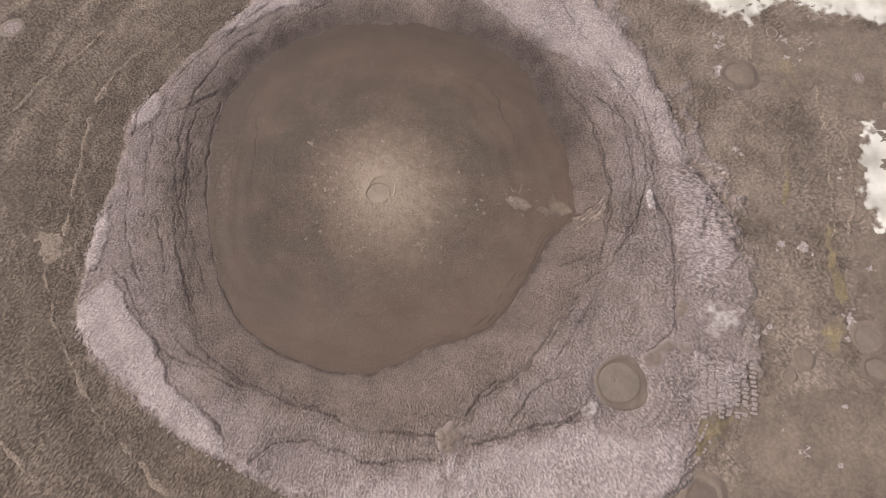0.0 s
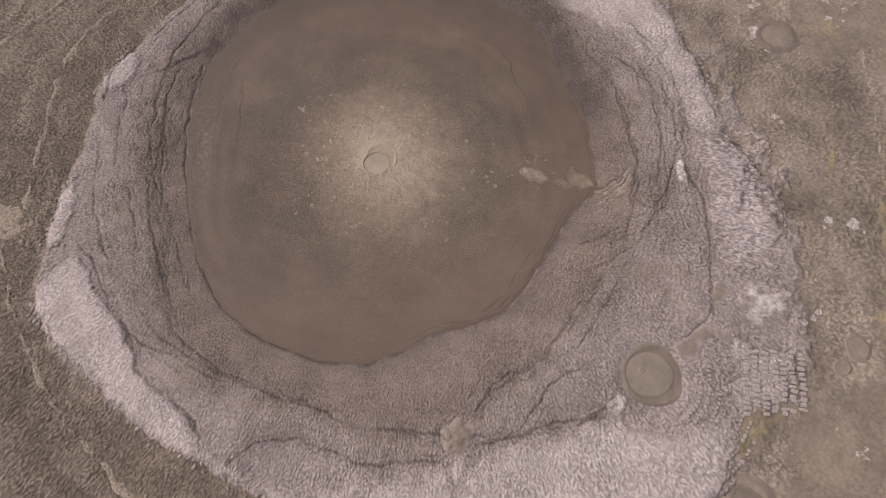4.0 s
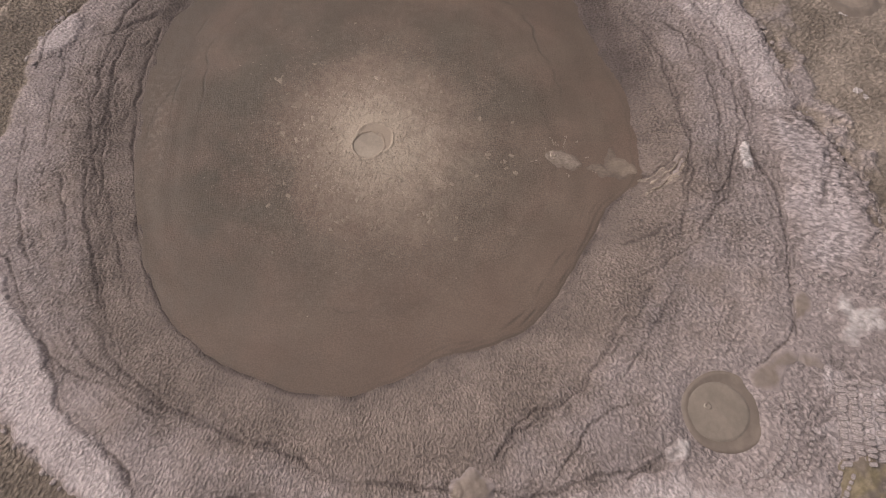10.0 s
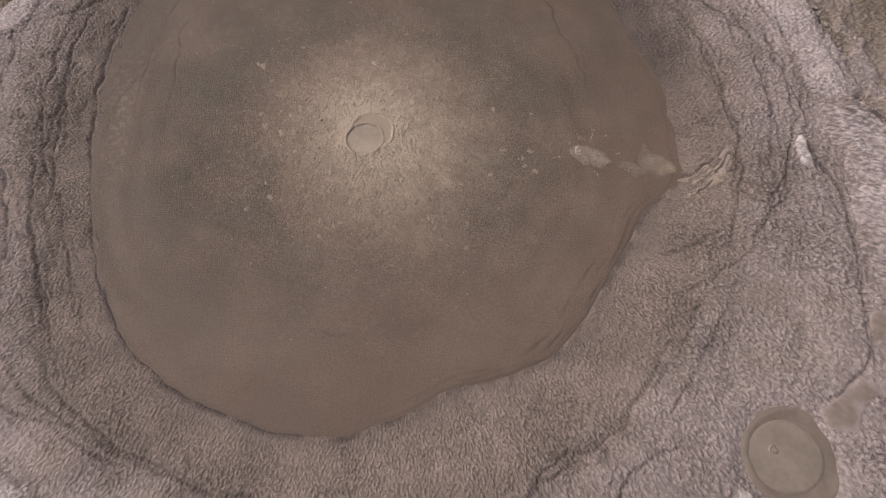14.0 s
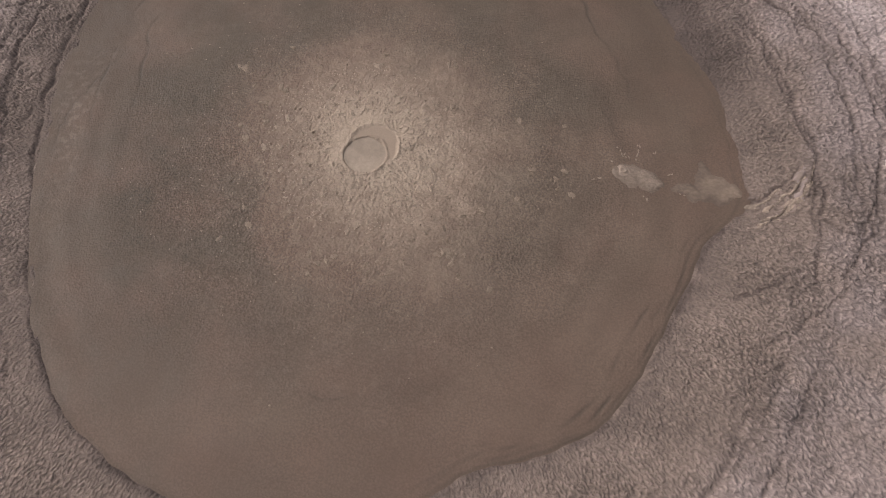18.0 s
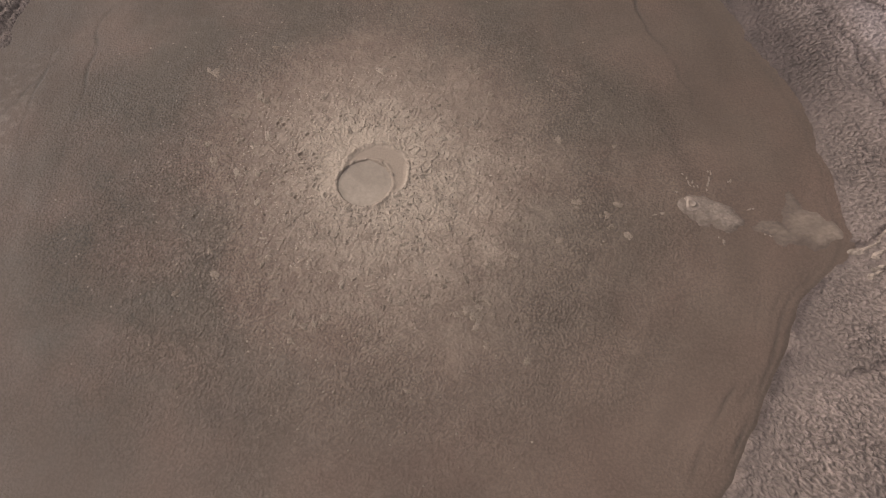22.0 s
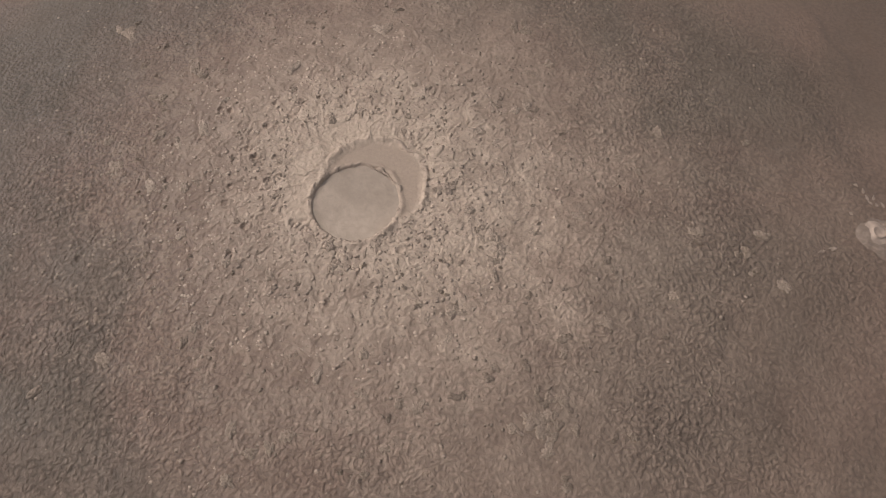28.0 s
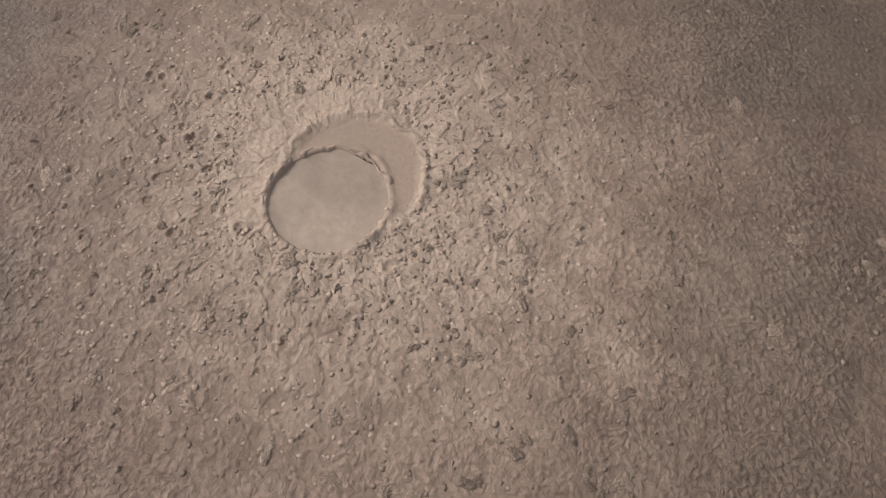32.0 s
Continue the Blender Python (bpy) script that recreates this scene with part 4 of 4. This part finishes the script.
def crumb_mesh(name, seed, flat=0.5, rough=0.3):
    """A small uneven crumb of about unit radius."""
    rng = random.Random(seed)
    bm = bmesh.new()
    bmesh.ops.create_icosphere(bm, subdivisions=1, radius=1.0)
    for v in bm.verts:
        v.co *= 1 + rng.uniform(-rough, rough)
        v.co.z = max(v.co.z * flat, -0.12)
    for f in bm.faces:
        f.smooth = True
    me = bpy.data.meshes.new(name)
    bm.to_mesh(me)
    bm.free()
    return me


def wet_ground(x, y):
    return np.maximum(pool_height(x, y), land(x, y)[0])


small_vent = tagged(new("small_mud_vent"), "small pale mud vent with a short tongue of fresh mud", "mud vent")
lobe("tongue", TONGUE, 0.1, M_TONGUE, "", "", step=0.08, rag=0.45, edge=0.6, fade=1.1, base=pool_height, parent=small_vent, bumps=0.07)
lobe("stream", STREAM, 0.05, M_FAN, "", "", step=0.1, rag=0.55, edge=0.8, fade=1.2, base=wet_ground, parent=small_vent)
lobe("fan", FAN, 0.07, M_FAN, "", "", step=0.1, rag=0.35, edge=1.0, fade=1.5, base=wet_ground, parent=small_vent)
vent_cone = attach("cone", cone_mesh("cone", 0.55, 0.11, 0.5, 2), M_VENT, "round ring lip of pale mud", parent=small_vent)
vent_cone.location = (13.4, 44.4, on_pool(13.4, 44.4) + 0.1)
LUMPS = [lump_mesh("lump", k, 0.14 + 0.03 * (k % 4), 1.0 + 0.06 * k) for k in range(8)]
CRUMBS = [crumb_mesh("crumb", k) for k in range(8)]
for me in LUMPS:
    me.materials.append(M_CLOD)
PALE_SPLASH = [me.copy() for me in LUMPS[:4]]
for me in PALE_SPLASH:
    me.materials.clear()
    me.materials.append(M_VENT)
rnd = random.Random(11)
SPLASHES = [(13.4, 46.4, 1.9, 4), (13.9, 46.1, 1.7, 3), (15.0, 46.8, 1.5, 4), (14.7, 46.0, 1.3, 3), (16.5, 46.4, 0.8, 2), (15.1, 41.7, -1.2, 3), (11.1, 43.6, 3.3, 3), (12.5, 45.4, 2.4, 2), (18.2, 43.0, 0.1, 2), (18.1, 42.1, -0.4, 2), (17.4, 44.2, 0.6, 2)]
for cx, cy, bearing, count in SPLASHES:
    for k in range(count):
        d = (k - 0.5 * count) * 0.28
        x, y = cx + d * math.cos(bearing) + rnd.uniform(-0.14, 0.14), cy + d * math.sin(bearing) + rnd.uniform(-0.14, 0.14)
        ob = new("splash", PALE_SPLASH[k % 4])
        ob.parent = small_vent
        ob.matrix_basis = pose(x, y, on_pool(x, y), 0, 0, math.degrees(bearing) + rnd.uniform(-20, 20)) @ Matrix.Diagonal((0.07 + 0.1 * rnd.random(), 0.07, 0.14, 1))

def disc_mesh(name, rad, z_fun, turns=72, rings_n=18, sway=0.04, seed=0):
    t = np.linspace(0, 2 * np.pi, turns + 1)
    q = np.linspace(0.001, 1, rings_n)
    a, b = np.meshgrid(t, q)
    r = rad * b * (1 + sway * np.sin(2 * a + seed) + 0.5 * sway * np.sin(5 * a + 2 * seed) * b)
    x, y = r * np.cos(a), r * np.sin(a)
    return sheet_mesh(name, x, y, z_fun(b, x, y))


# ---- the crater of the last burst bubble ----
def rim_mesh(name, rad, lo, hi, width, high, seed, squash=1.0):
    """A ragged raised lip along part of a circle."""
    n = int((hi - lo) * rad / 0.06)
    t = np.linspace(lo, hi, n)
    w = np.linspace(-1, 1, 9)
    a, b = np.meshgrid(t, w)
    sway = 0.07 * fbm(3 * np.cos(a) + seed, 3 * np.sin(a), 0.8, 3)
    size = np.clip(0.8 + 0.9 * fbm(4 * np.cos(a) + 2 * seed, 4 * np.sin(a), 1.0, 3), 0.15, 1.6) * np.minimum(1, 8 * np.minimum(a - lo, hi - a) + 0.05)
    r = rad * (1 + sway) + width * b * size
    z = high * (1 - b * b) * size - 0.04 + 0.02 * fbm(9 * a, 4 * b, 1.0, 2)
    return sheet_mesh(name, r * np.cos(a), squash * r * np.sin(a), z)


bubble_crater = tagged(new("bubble_crater"), "round crater of a burst mud bubble with a ragged lip", "mud crater")
low = pool_level(-7.96, 45.1)
crater_floor = attach("floor", disc_mesh("floor", 1.8, lambda q, x, y: low - 0.06 + 0.012 * fbm(x, y, 0.7, 2) + 0.02 * ramp(0.85, 1, q), sway=0.045, seed=3), M_CREAM, "smooth wet pale mud", parent=bubble_crater)
crater_floor.location = (-7.96, 45.1, 0)
LIPS = [
    (1.84, 0.2, 2.2, 0.1, 0.1, 1, -7.96, 45.1, 0.97),
    (1.84, 2.2, 4.0, 0.09, 0.13, 2, -7.96, 45.1, 0.97),
    (1.84, 5.3, 6.4, 0.12, 0.1, 3, -7.96, 45.1, 0.97),
    (2.0, 5.0, 6.1, 0.08, 0.06, 8, -7.9, 45.0, 0.97),
    (2.2, -0.5, 1.4, 0.1, 0.09, 4, -7.3, 46.0, 1.0),
    (2.22, 1.3, 3.0, 0.09, 0.08, 5, -7.3, 46.0, 1.0),
]
for rad, lo_a, hi_a, width, high, seed, x, y, squash in LIPS:
    lip = attach("lip", rim_mesh("lip", rad, lo_a, hi_a, width, high, seed, squash), M_CLOD_PALE, parent=bubble_crater)
    lip.location = (x, y, pool_level(x, y) - 0.01)

# ---- the round side pool ----
side_pool = tagged(new("side_pool"), "round grey mud pool with a darker brown rim", "mud pool")


level = land_at(SMALL_POOL[0], SMALL_POOL[1])
floor = attach("rim", disc_mesh("rim", 4.3, lambda q, x, y: level + 0.1 + 0.16 * ramp(0.74, 0.95, q) - 0.16 * ramp(0.93, 1.0, q) + 0.02 * fbm(x, y, 0.8, 2), sway=0.02), M_DAMP, "", parent=side_pool)
floor.location, floor.scale = (SMALL_POOL[0] + 0.85, SMALL_POOL[1] + 0.15, 0), (1.0, 0.92, 1)
mud_skin = attach("mud_surface", disc_mesh("mud_surface", 3.2, lambda q, x, y: level + 0.2 - 0.12 * ramp(0.93, 1.0, q) + 0.02 * np.sin(q * 26) * (1 - q), sway=0.006), M_GREY, "", parent=side_pool)
mud_skin.location, mud_skin.scale = (SMALL_POOL[0], SMALL_POOL[1] + 0.1, 0), (0.98, 0.9, 1)
bubble = attach("bubble", cone_mesh("bubble", 0.55, 0.1, 0.6, 4), M_GREY, "", parent=side_pool)
bubble.location = (26.5, 15.8, level + 0.17)
for outline, text in ((BASIN_A, "small smooth silt basin in a dark gully"), (BASIN_B, "smooth brown silt apron above the round side pool"), (BASIN_C, "brown silt hollow beside the gully")):
    lobe("silt_basin", outline, 0.05, M_GULLY, text, "silt", step=0.15, rag=0.6, bumps=0.02, fade=1.0)

# ---- the mud cone at the pool's south bank ----
mud_cone = tagged(new("mud_cone"), "low brown mud cone with a pale wet vent", "mud cone")
lobe("body", CONE, 0.32, M_GULLY, "", "", step=0.14, rag=0.5, edge=1.6, fade=0.8, parent=mud_cone, bumps=0.06)
lobe("vent", CONE_VENT, 0.38, M_TONGUE, "pale wet vent patch", "", step=0.1, rag=0.35, edge=1.1, fade=0.7, parent=mud_cone, bumps=0.05)
lobe("runoff", RUNOFF, 0.08, M_PALE, "pale dry runoff", "", step=0.16, rag=0.7, parent=mud_cone)


# ---- ponds and ring craters on the plain ----
def pond(name, x, y, rad, mud_mat, rim_mat, label, high=0.1, hollow=0.15):
    z = land_at(x, y)
    thing = tagged(new(name), label, "mud crater", "craters on the plain")
    thing.location = (x, y, z)
    attach("rim", disc_mesh("rim", rad * 1.35, lambda q, a, b: high * np.exp(-(((q - 0.72) / 0.13) ** 2)) - 0.05 * ramp(0.9, 1, q) + 0.015 + 0.03 * fbm(a + x, b + y, 0.9, 2), sway=0.06, seed=x), rim_mat, parent=thing)
    attach("mud", disc_mesh("mud", rad * 0.92, lambda q, a, b: 0.06 + hollow * 0.3 * np.cos(q * 14) * (1 - q) * 0.3 + 0 * a, sway=0.05, seed=y), mud_mat, parent=thing)
    return thing


pond("mud_crater", 64.1, 22.0, 2.1, M_GREY, M_BASIN, "round shallow crater filled with grey mud")
pond("mud_crater", 64.3, 17.5, 1.9, M_GREY, M_DAMP, "round grey mud crater with a dark ring", 0.16)
pond("mud_crater", 54.0, 19.0, 1.4, M_BASIN, M_BASIN, "faint round crater of brown silt")
pond("mud_crater", 60.5, 77.0, 1.0, M_DAMP, M_BASIN, "small crater with a dark wet hollow", 0.2)
pond("mud_crater", 73.6, 67.7, 1.1, M_PALE, M_BASIN, "small ring crater with a pale lip")
pond("mud_crater", -74.4, 77.3, 1.7, M_PALE, M_BASIN, "small pale ring crater on dark clay")
pond("mud_crater", 52.8, 67.9, 2.6, M_BASIN, M_DAMP, "faint wide ring crater on brown clay", 0.15)
pond("mud_crater", 37.1, 0.2, 2.6, M_DAMP, M_BASIN, "dark wet mud crater at the crust's edge", 0.2)
pond("mud_crater", 51.5, 16.4, 0.9, M_BASIN, M_BASIN, "faint small crater of brown silt")


CLUMPS = [crumb_mesh("clump", 60 + k, 0.6, 0.28) for k in range(6)]
for me in CLUMPS:
    me.materials.append(M_PLATE)
clumps(left_crust, LEFT_CRUST, 0.58, 1.0, 71)
clumps(south_crust, SOUTH_CRUST, 0.28, 0.62, 72, 2.2)
clumps(east_crust, EAST_CRUST, 0.1, 0.62, 73, 2.2)
clumps(strip_crust, STRIP_CRUST, 0.4, 1.0, 80)
clumps(patch_crust, PATCH_CRUST, 0.3, 1.0, 81)
clumps(north_crust, NORTH_CRUST, 0.55, 1.0, 82)
clumps(north_east_crust, NORTH_EAST_CRUST, 0.55, 1.0, 83, 2.2)
clumps(cone_side_crust, CONE_SIDE_CRUST, 0.5, 0.95, 84)


# ---- ridges and tracks ----
def ridge(name, line, width, high, material, label, step=0.2):
    line = smooth_line(line)
    lo, hi = line.min(0) - 1.5, line.max(0) + 1.5
    x, y = np.meshgrid(np.arange(lo[0], hi[0], step), np.arange(lo[1], hi[1], step))
    w = width * np.clip(0.85 + 1.0 * fbm(x, y, 3.0, 4), 0.35, 2)
    d = line_distance(x + 0.5 * fbm(x, y, 2.5, 3), y + 0.5 * fbm(x + 5, y, 2.5, 3), line) / w
    z = land(x, y)[0] - 0.05 + (high + 0.05) * (1 - ramp(0.0, 1.2, d))
    return attach(name, sheet_mesh(name, x, y, z, d < 1.25), material, label, "mud ridge", group="ridges on the plain")


for line, width, high, label in RIDGES:
    ridge("mud_ridge", line, width, high, M_RIDGE, label)
FOLDS = [
    [(27.6, 43.9), (26.9, 42.7), (24.8, 40.9)],
    [(28.4, 43.2), (27.2, 41.6), (24.1, 39.8)],
    [(25.8, 42.7), (24.3, 41.6), (22.9, 41.3)],
    [(27.5, 41.6), (26.0, 40.4), (23.7, 39.3)],
    [(28.9, 44.9), (28.3, 43.9), (27.9, 42.6)],
]
for line in FOLDS:
    ridge("mud_fold", line, 0.26, 0.08, M_RIDGE, "narrow pale fold of squeezed mud at the gully mouth", 0.1)

# ---- lumps of salt and mud on the plain ----
rnd = random.Random(21)
WHITE_LUMPS = [me.copy() for me in LUMPS[:4]]
for me in WHITE_LUMPS:
    me.materials.clear()
    me.materials.append(M_WHITE)
for cx, cy, n, spread in ((53.9, 35.6, 3, 0.6), (57.8, 35.8, 4, 0.9), (62.1, 24.9, 4, 0.9), (61.1, 22.8, 3, 0.6), (67.6, 32.6, 3, 0.8), (51.5, 64.7, 3, 0.5), (63.1, 70.7, 3, 0.5), (50.1, 75.3, 6, 1.3), (63.4, 75.5, 5, 1.5), (43.1, 23.9, 6, 1.2), (49.9, 9.2, 4, 1.2), (52.6, 6.3, 3, 0.8), (54.7, 4.2, 3, 0.8), (47.8, 22.3, 4, 1.5), (50.5, 52.8, 2, 0.4), (59.4, 13.7, 3, 1.0), (66.3, 47.4, 3, 1.0)):
    for k in range(n):
        x, y = cx + rnd.gauss(0, spread), cy + rnd.gauss(0, spread)
        ob = tagged(new("salt_lump", WHITE_LUMPS[k % 4]), "whitish lump of dry salty mud on brown clay", "salt lump", "salt lumps on the plain")
        size = rnd.uniform(0.25, 0.6)
        ob.matrix_basis = pose(x, y, land_at(x, y), 0, 0, rnd.uniform(0, 360)) @ Matrix.Diagonal((size, size, 0.35 * size, 1))
ISLETS = [me.copy() for me in LUMPS[:4]]
for me in ISLETS:
    me.materials.clear()
    me.materials.append(M_DAMP)
islets = [(53.9, 82.8, 0.9), (55.8, 81.6, 0.7), (57.4, 83.2, 1.0), (59.4, 84.2, 0.6), (61.3, 84.5, 1.2), (56.2, 84.7, 0.6), (63.6, 85.0, 1.0), (66.4, 84.0, 1.5), (69.1, 83.4, 0.8)]
islets += [(rnd.uniform(74.2, 84), rnd.uniform(41, 59.5), rnd.uniform(0.8, 2.4)) for n in range(55)]
for x, y, size in islets:
    ob = tagged(new("mud_islet", ISLETS[int(x) % 4]), "dark wet mud islet on a white flat", "mud islet", "mud islets on the salt")
    ob.matrix_basis = pose(x, y, land_at(x, y) + 0.05, 0, 0, (x * 77) % 60 - 30) @ Matrix.Diagonal((0.7 * size, 0.3 + 0.26 * size, 0.3, 1))

# ---- clods thrown out by the vent ----
PALE_CLODS = [me.copy() for me in LUMPS]
for me in PALE_CLODS:
    me.materials.clear()
    me.materials.append(M_CLOD_PALE)
MID_CLODS = [me.copy() for me in LUMPS]
for me in MID_CLODS:
    me.materials.clear()
    me.materials.append(M_CLOD_MID)
rnd = random.Random(31)


def clod_spot():
    a = rnd.uniform(0, 6.2832)
    r = 2.9 + abs(rnd.gauss(0, 6.3))
    return VENT[0] + r * math.cos(a), VENT[1] + r * math.sin(a), min(0.32, 0.07 + rnd.expovariate(14))


named = [
    (-4.2, 39.5, 0.26), (-0.7, 36.8, 0.62), (-0.2, 37.2, 0.45), (-1.2, 36.5, 0.50), (-0.9, 37.5, 0.40), (-0.3, 36.4, 0.35), (-0.7, 35.6, 0.28),
    (5.9, 43.9, 0.36), (5.7, 44.3, 0.25), (4.6, 41.5, 0.26), (-2.5, 43.5, 0.42), (-2.3, 43.1, 0.40), (-2.8, 43.9, 0.30), (-4.0, 40.8, 0.36),
    (-4.4, 41.2, 0.30), (-3.7, 40.5, 0.20), (-0.3, 34.4, 0.35), (-0.9, 50.1, 0.40), (-0.6, 49.9, 0.30), (-1.0, 55.0, 0.50), (-0.4, 55.2, 0.35),
    (7.7, 43.1, 0.40), (7.9, 42.6, 0.30), (4.9, 49.2, 0.25), (1.7, 40.3, 0.26), (0.3, 39.6, 0.35), (-1.4, 38.7, 0.30), (-2.6, 38.2, 0.34),
    (-3.6, 37.5, 0.30), (-6.3, 35.6, 0.22), (-9.6, 36.0, 0.26), (-13.8, 39.2, 0.20), (-13.5, 39.8, 0.20), (-10.2, 35.6, 0.20), (-11.6, 36.2, 0.24),
    (-16.6, 38.6, 0.26), (-18.7, 37.4, 0.20), (-6.8, 34.6, 0.30), (-11.5, 34.5, 0.26), (-10.9, 35.4, 0.25), (-8.9, 38.1, 0.24), (-15.8, 51.9, 0.50),
    (-15.4, 51.6, 0.35), (-15.8, 46.0, 0.32), (-15.0, 45.7, 0.20), (-16.9, 50.4, 0.36), (-14.5, 46.0, 0.20), (-19.7, 54.4, 0.50), (-11.3, 52.2, 0.26),
    (2.5, 42.2, 0.30), (2.4, 36.1, 0.30), (-5.2, 37.0, 0.26), (-7.2, 37.4, 0.24), (9.0, 42.0, 0.25), (8.6, 44.2, 0.22),
]
spots = []
for x, y, size in named:
    if size < 0.3:
        spots.append((x, y, size))
        continue
    for k in range(int(9 * size)):
        spots.append((x + rnd.gauss(0, 0.55 * size), y + rnd.gauss(0, 0.55 * size), size * rnd.uniform(0.28, 0.62)))
placed = len(spots)
spots += [clod_spot() for n in range(150)]
grounds = pool_height(np.array([[p[0] for p in spots]]), np.array([[p[1] for p in spots]]))[0]
for n, ((x, y, size), z) in enumerate(zip(spots, grounds)):
    ob = tagged(new("mud_clod", (PALE_CLODS if math.hypot(x - VENT[0], y - VENT[1]) < 8.5 else MID_CLODS if n < placed or math.hypot(x - VENT[0], y - VENT[1]) < 13 else LUMPS)[n % 8]), "flat pale clod of spattered mud beside the vent", "mud clod", "clods round the vent")
    ob.matrix_basis = pose(x, y, z - 0.01, 0, 0, rnd.uniform(0, 360)) @ Matrix.Diagonal((size, size * rnd.uniform(0.7, 1.0), 0.2 + 0.25 * size, 1))


def scatter(name, spots, heights, material, label, seed):
    """Many small clods joined into one mesh."""
    rng = np.random.RandomState(seed)
    co, faces, base = [], [], 0
    shapes = [(np.array([v.co[:] for v in me.vertices]), np.array([p.vertices[:] for p in me.polygons])) for me in CRUMBS]
    for n, ((x, y, size), z) in enumerate(zip(spots, heights)):
        v, f = shapes[n % 8]
        t = rng.uniform(0, 6.28)
        c, q = math.cos(t) * size, math.sin(t) * size
        co.append(np.stack([x + c * v[:, 0] - q * v[:, 1], y + q * v[:, 0] + c * v[:, 1], z - 0.01 + 0.4 * size * v[:, 2]], 1))
        faces.append(f + base)
        base += len(v)
    co, faces = np.concatenate(co), np.concatenate(faces)
    me = bpy.data.meshes.new(name)
    me.vertices.add(len(co))
    me.vertices.foreach_set("co", co.astype(np.float32).ravel())
    me.loops.add(len(faces) * 3)
    me.loops.foreach_set("vertex_index", faces.astype(np.int32).ravel())
    me.polygons.add(len(faces))
    me.polygons.foreach_set("loop_start", np.arange(0, len(faces) * 3, 3, dtype=np.int32))
    me.polygons.foreach_set("use_smooth", np.ones(len(faces), bool))
    me.update(calc_edges=True)
    return attach(name, me, material, label, "mud clods", "stuff")


spots = [(x, y, min(0.1, 0.4 * size)) for x, y, size in (clod_spot() for n in range(11000))]
grounds = pool_height(np.array([[p[0] for p in spots]]), np.array([[p[1] for p in spots]]))[0]
close = [math.hypot(x - VENT[0], y - VENT[1]) < 8.5 for x, y, size in spots]
for near, mat, text in ((True, M_CLOD_PALE, "fine spatter of pale mud crumbs round the vent"), (False, M_CLOD, "thin spatter of brown mud crumbs on the pool")):
    scatter("mud_spatter", [p for p, c in zip(spots, close) if c == near], [z for z, c in zip(grounds, close) if c == near], mat, text, 3)


# ---- cracked plates beside and below the side pool ----
def plate_mesh(name, seed):
    rng = random.Random(seed)
    bm = bmesh.new()
    n = 8
    rings = []
    for q, z in ((1.02, -0.1), (1.0, 0.7), (0.82, 1.0)):
        rings.append([bm.verts.new((q * 0.5 * (1 + 0.12 * math.sin(seed + 3 * i)) * (abs(math.cos(t)) ** 0.6) * math.copysign(1, math.cos(t)), q * 0.5 * (1 + 0.1 * math.cos(2 * seed + 5 * i)) * (abs(math.sin(t)) ** 0.6) * math.copysign(1, math.sin(t)), z)) for i, t in ((i, 6.2832 * (i + 0.5) / n) for i in range(n))])
    for lo, hi in zip(rings, rings[1:]):
        for i in range(n):
            bm.faces.new((lo[i], lo[(i + 1) % n], hi[(i + 1) % n], hi[i])).smooth = True
    bm.faces.new(rings[-1]).smooth = True
    me = bpy.data.meshes.new(name)
    bm.to_mesh(me)
    bm.free()
    me.materials.append(M_PLATE)
    return me


PLATES = [plate_mesh("plate", k) for k in range(6)]
rnd = random.Random(41)
cracked = tagged(new("cracked_mud_patch"), "rows of pale cracked mud plates on brown clay", "cracked mud")
arcs = tagged(new("cracked_mud_band"), "curved rows of pale cracked mud plates round the side pool", "cracked mud")

lobe("base", [(36.7, 11.2), (40.3, 11.0), (44.6, 11.5), (45.6, 15.2), (45.5, 18.9), (41.7, 19.4), (38.1, 19.0), (37.4, 15.1)], 0.02, M_PALE, "pale dry crust", "", rag=2.0, fade=2.2, parent=cracked)


def lay(parent, x, y, w, d, turn):
    ob = new("plate", PLATES[rnd.randrange(6)])
    ob.parent = parent
    ob.matrix_basis = pose(x, y, land_at(x, y) + 0.05, 0, 0, turn + rnd.uniform(-14, 14)) @ Matrix.Diagonal((w * rnd.uniform(0.65, 1.1), d * rnd.uniform(0.7, 1.15), 0.1, 1))


for col in range(7):
    for row in range(13):
        y = 10.7 + row * 0.6
        x = 38.6 + col * 1.18 + (y - 11) * 0.13
        if rnd.random() < 0.86:
            lay(cracked, x + rnd.uniform(-0.14, 0.14), y + 0.25 * (col % 2) + rnd.uniform(-0.12, 0.12), 1.05, 0.56, -6)
for rad, lo, hi in ((6.3, -78, 22), (7.3, -95, 18), (8.6, -105, -8), (11.6, -112, -22), (12.7, -112, -24), (14.0, -108, -32)):
    n = int(radians(hi - lo) * rad / 0.56)
    for k in range(n):
        a = radians(lo + (hi - lo) * k / n)
        x, y = SMALL_POOL[0] + rad * math.cos(a), SMALL_POOL[1] + rad * math.sin(a)
        if rnd.random() < 0.85:
            lay(arcs, x, y, 0.5, 0.5, math.degrees(a))
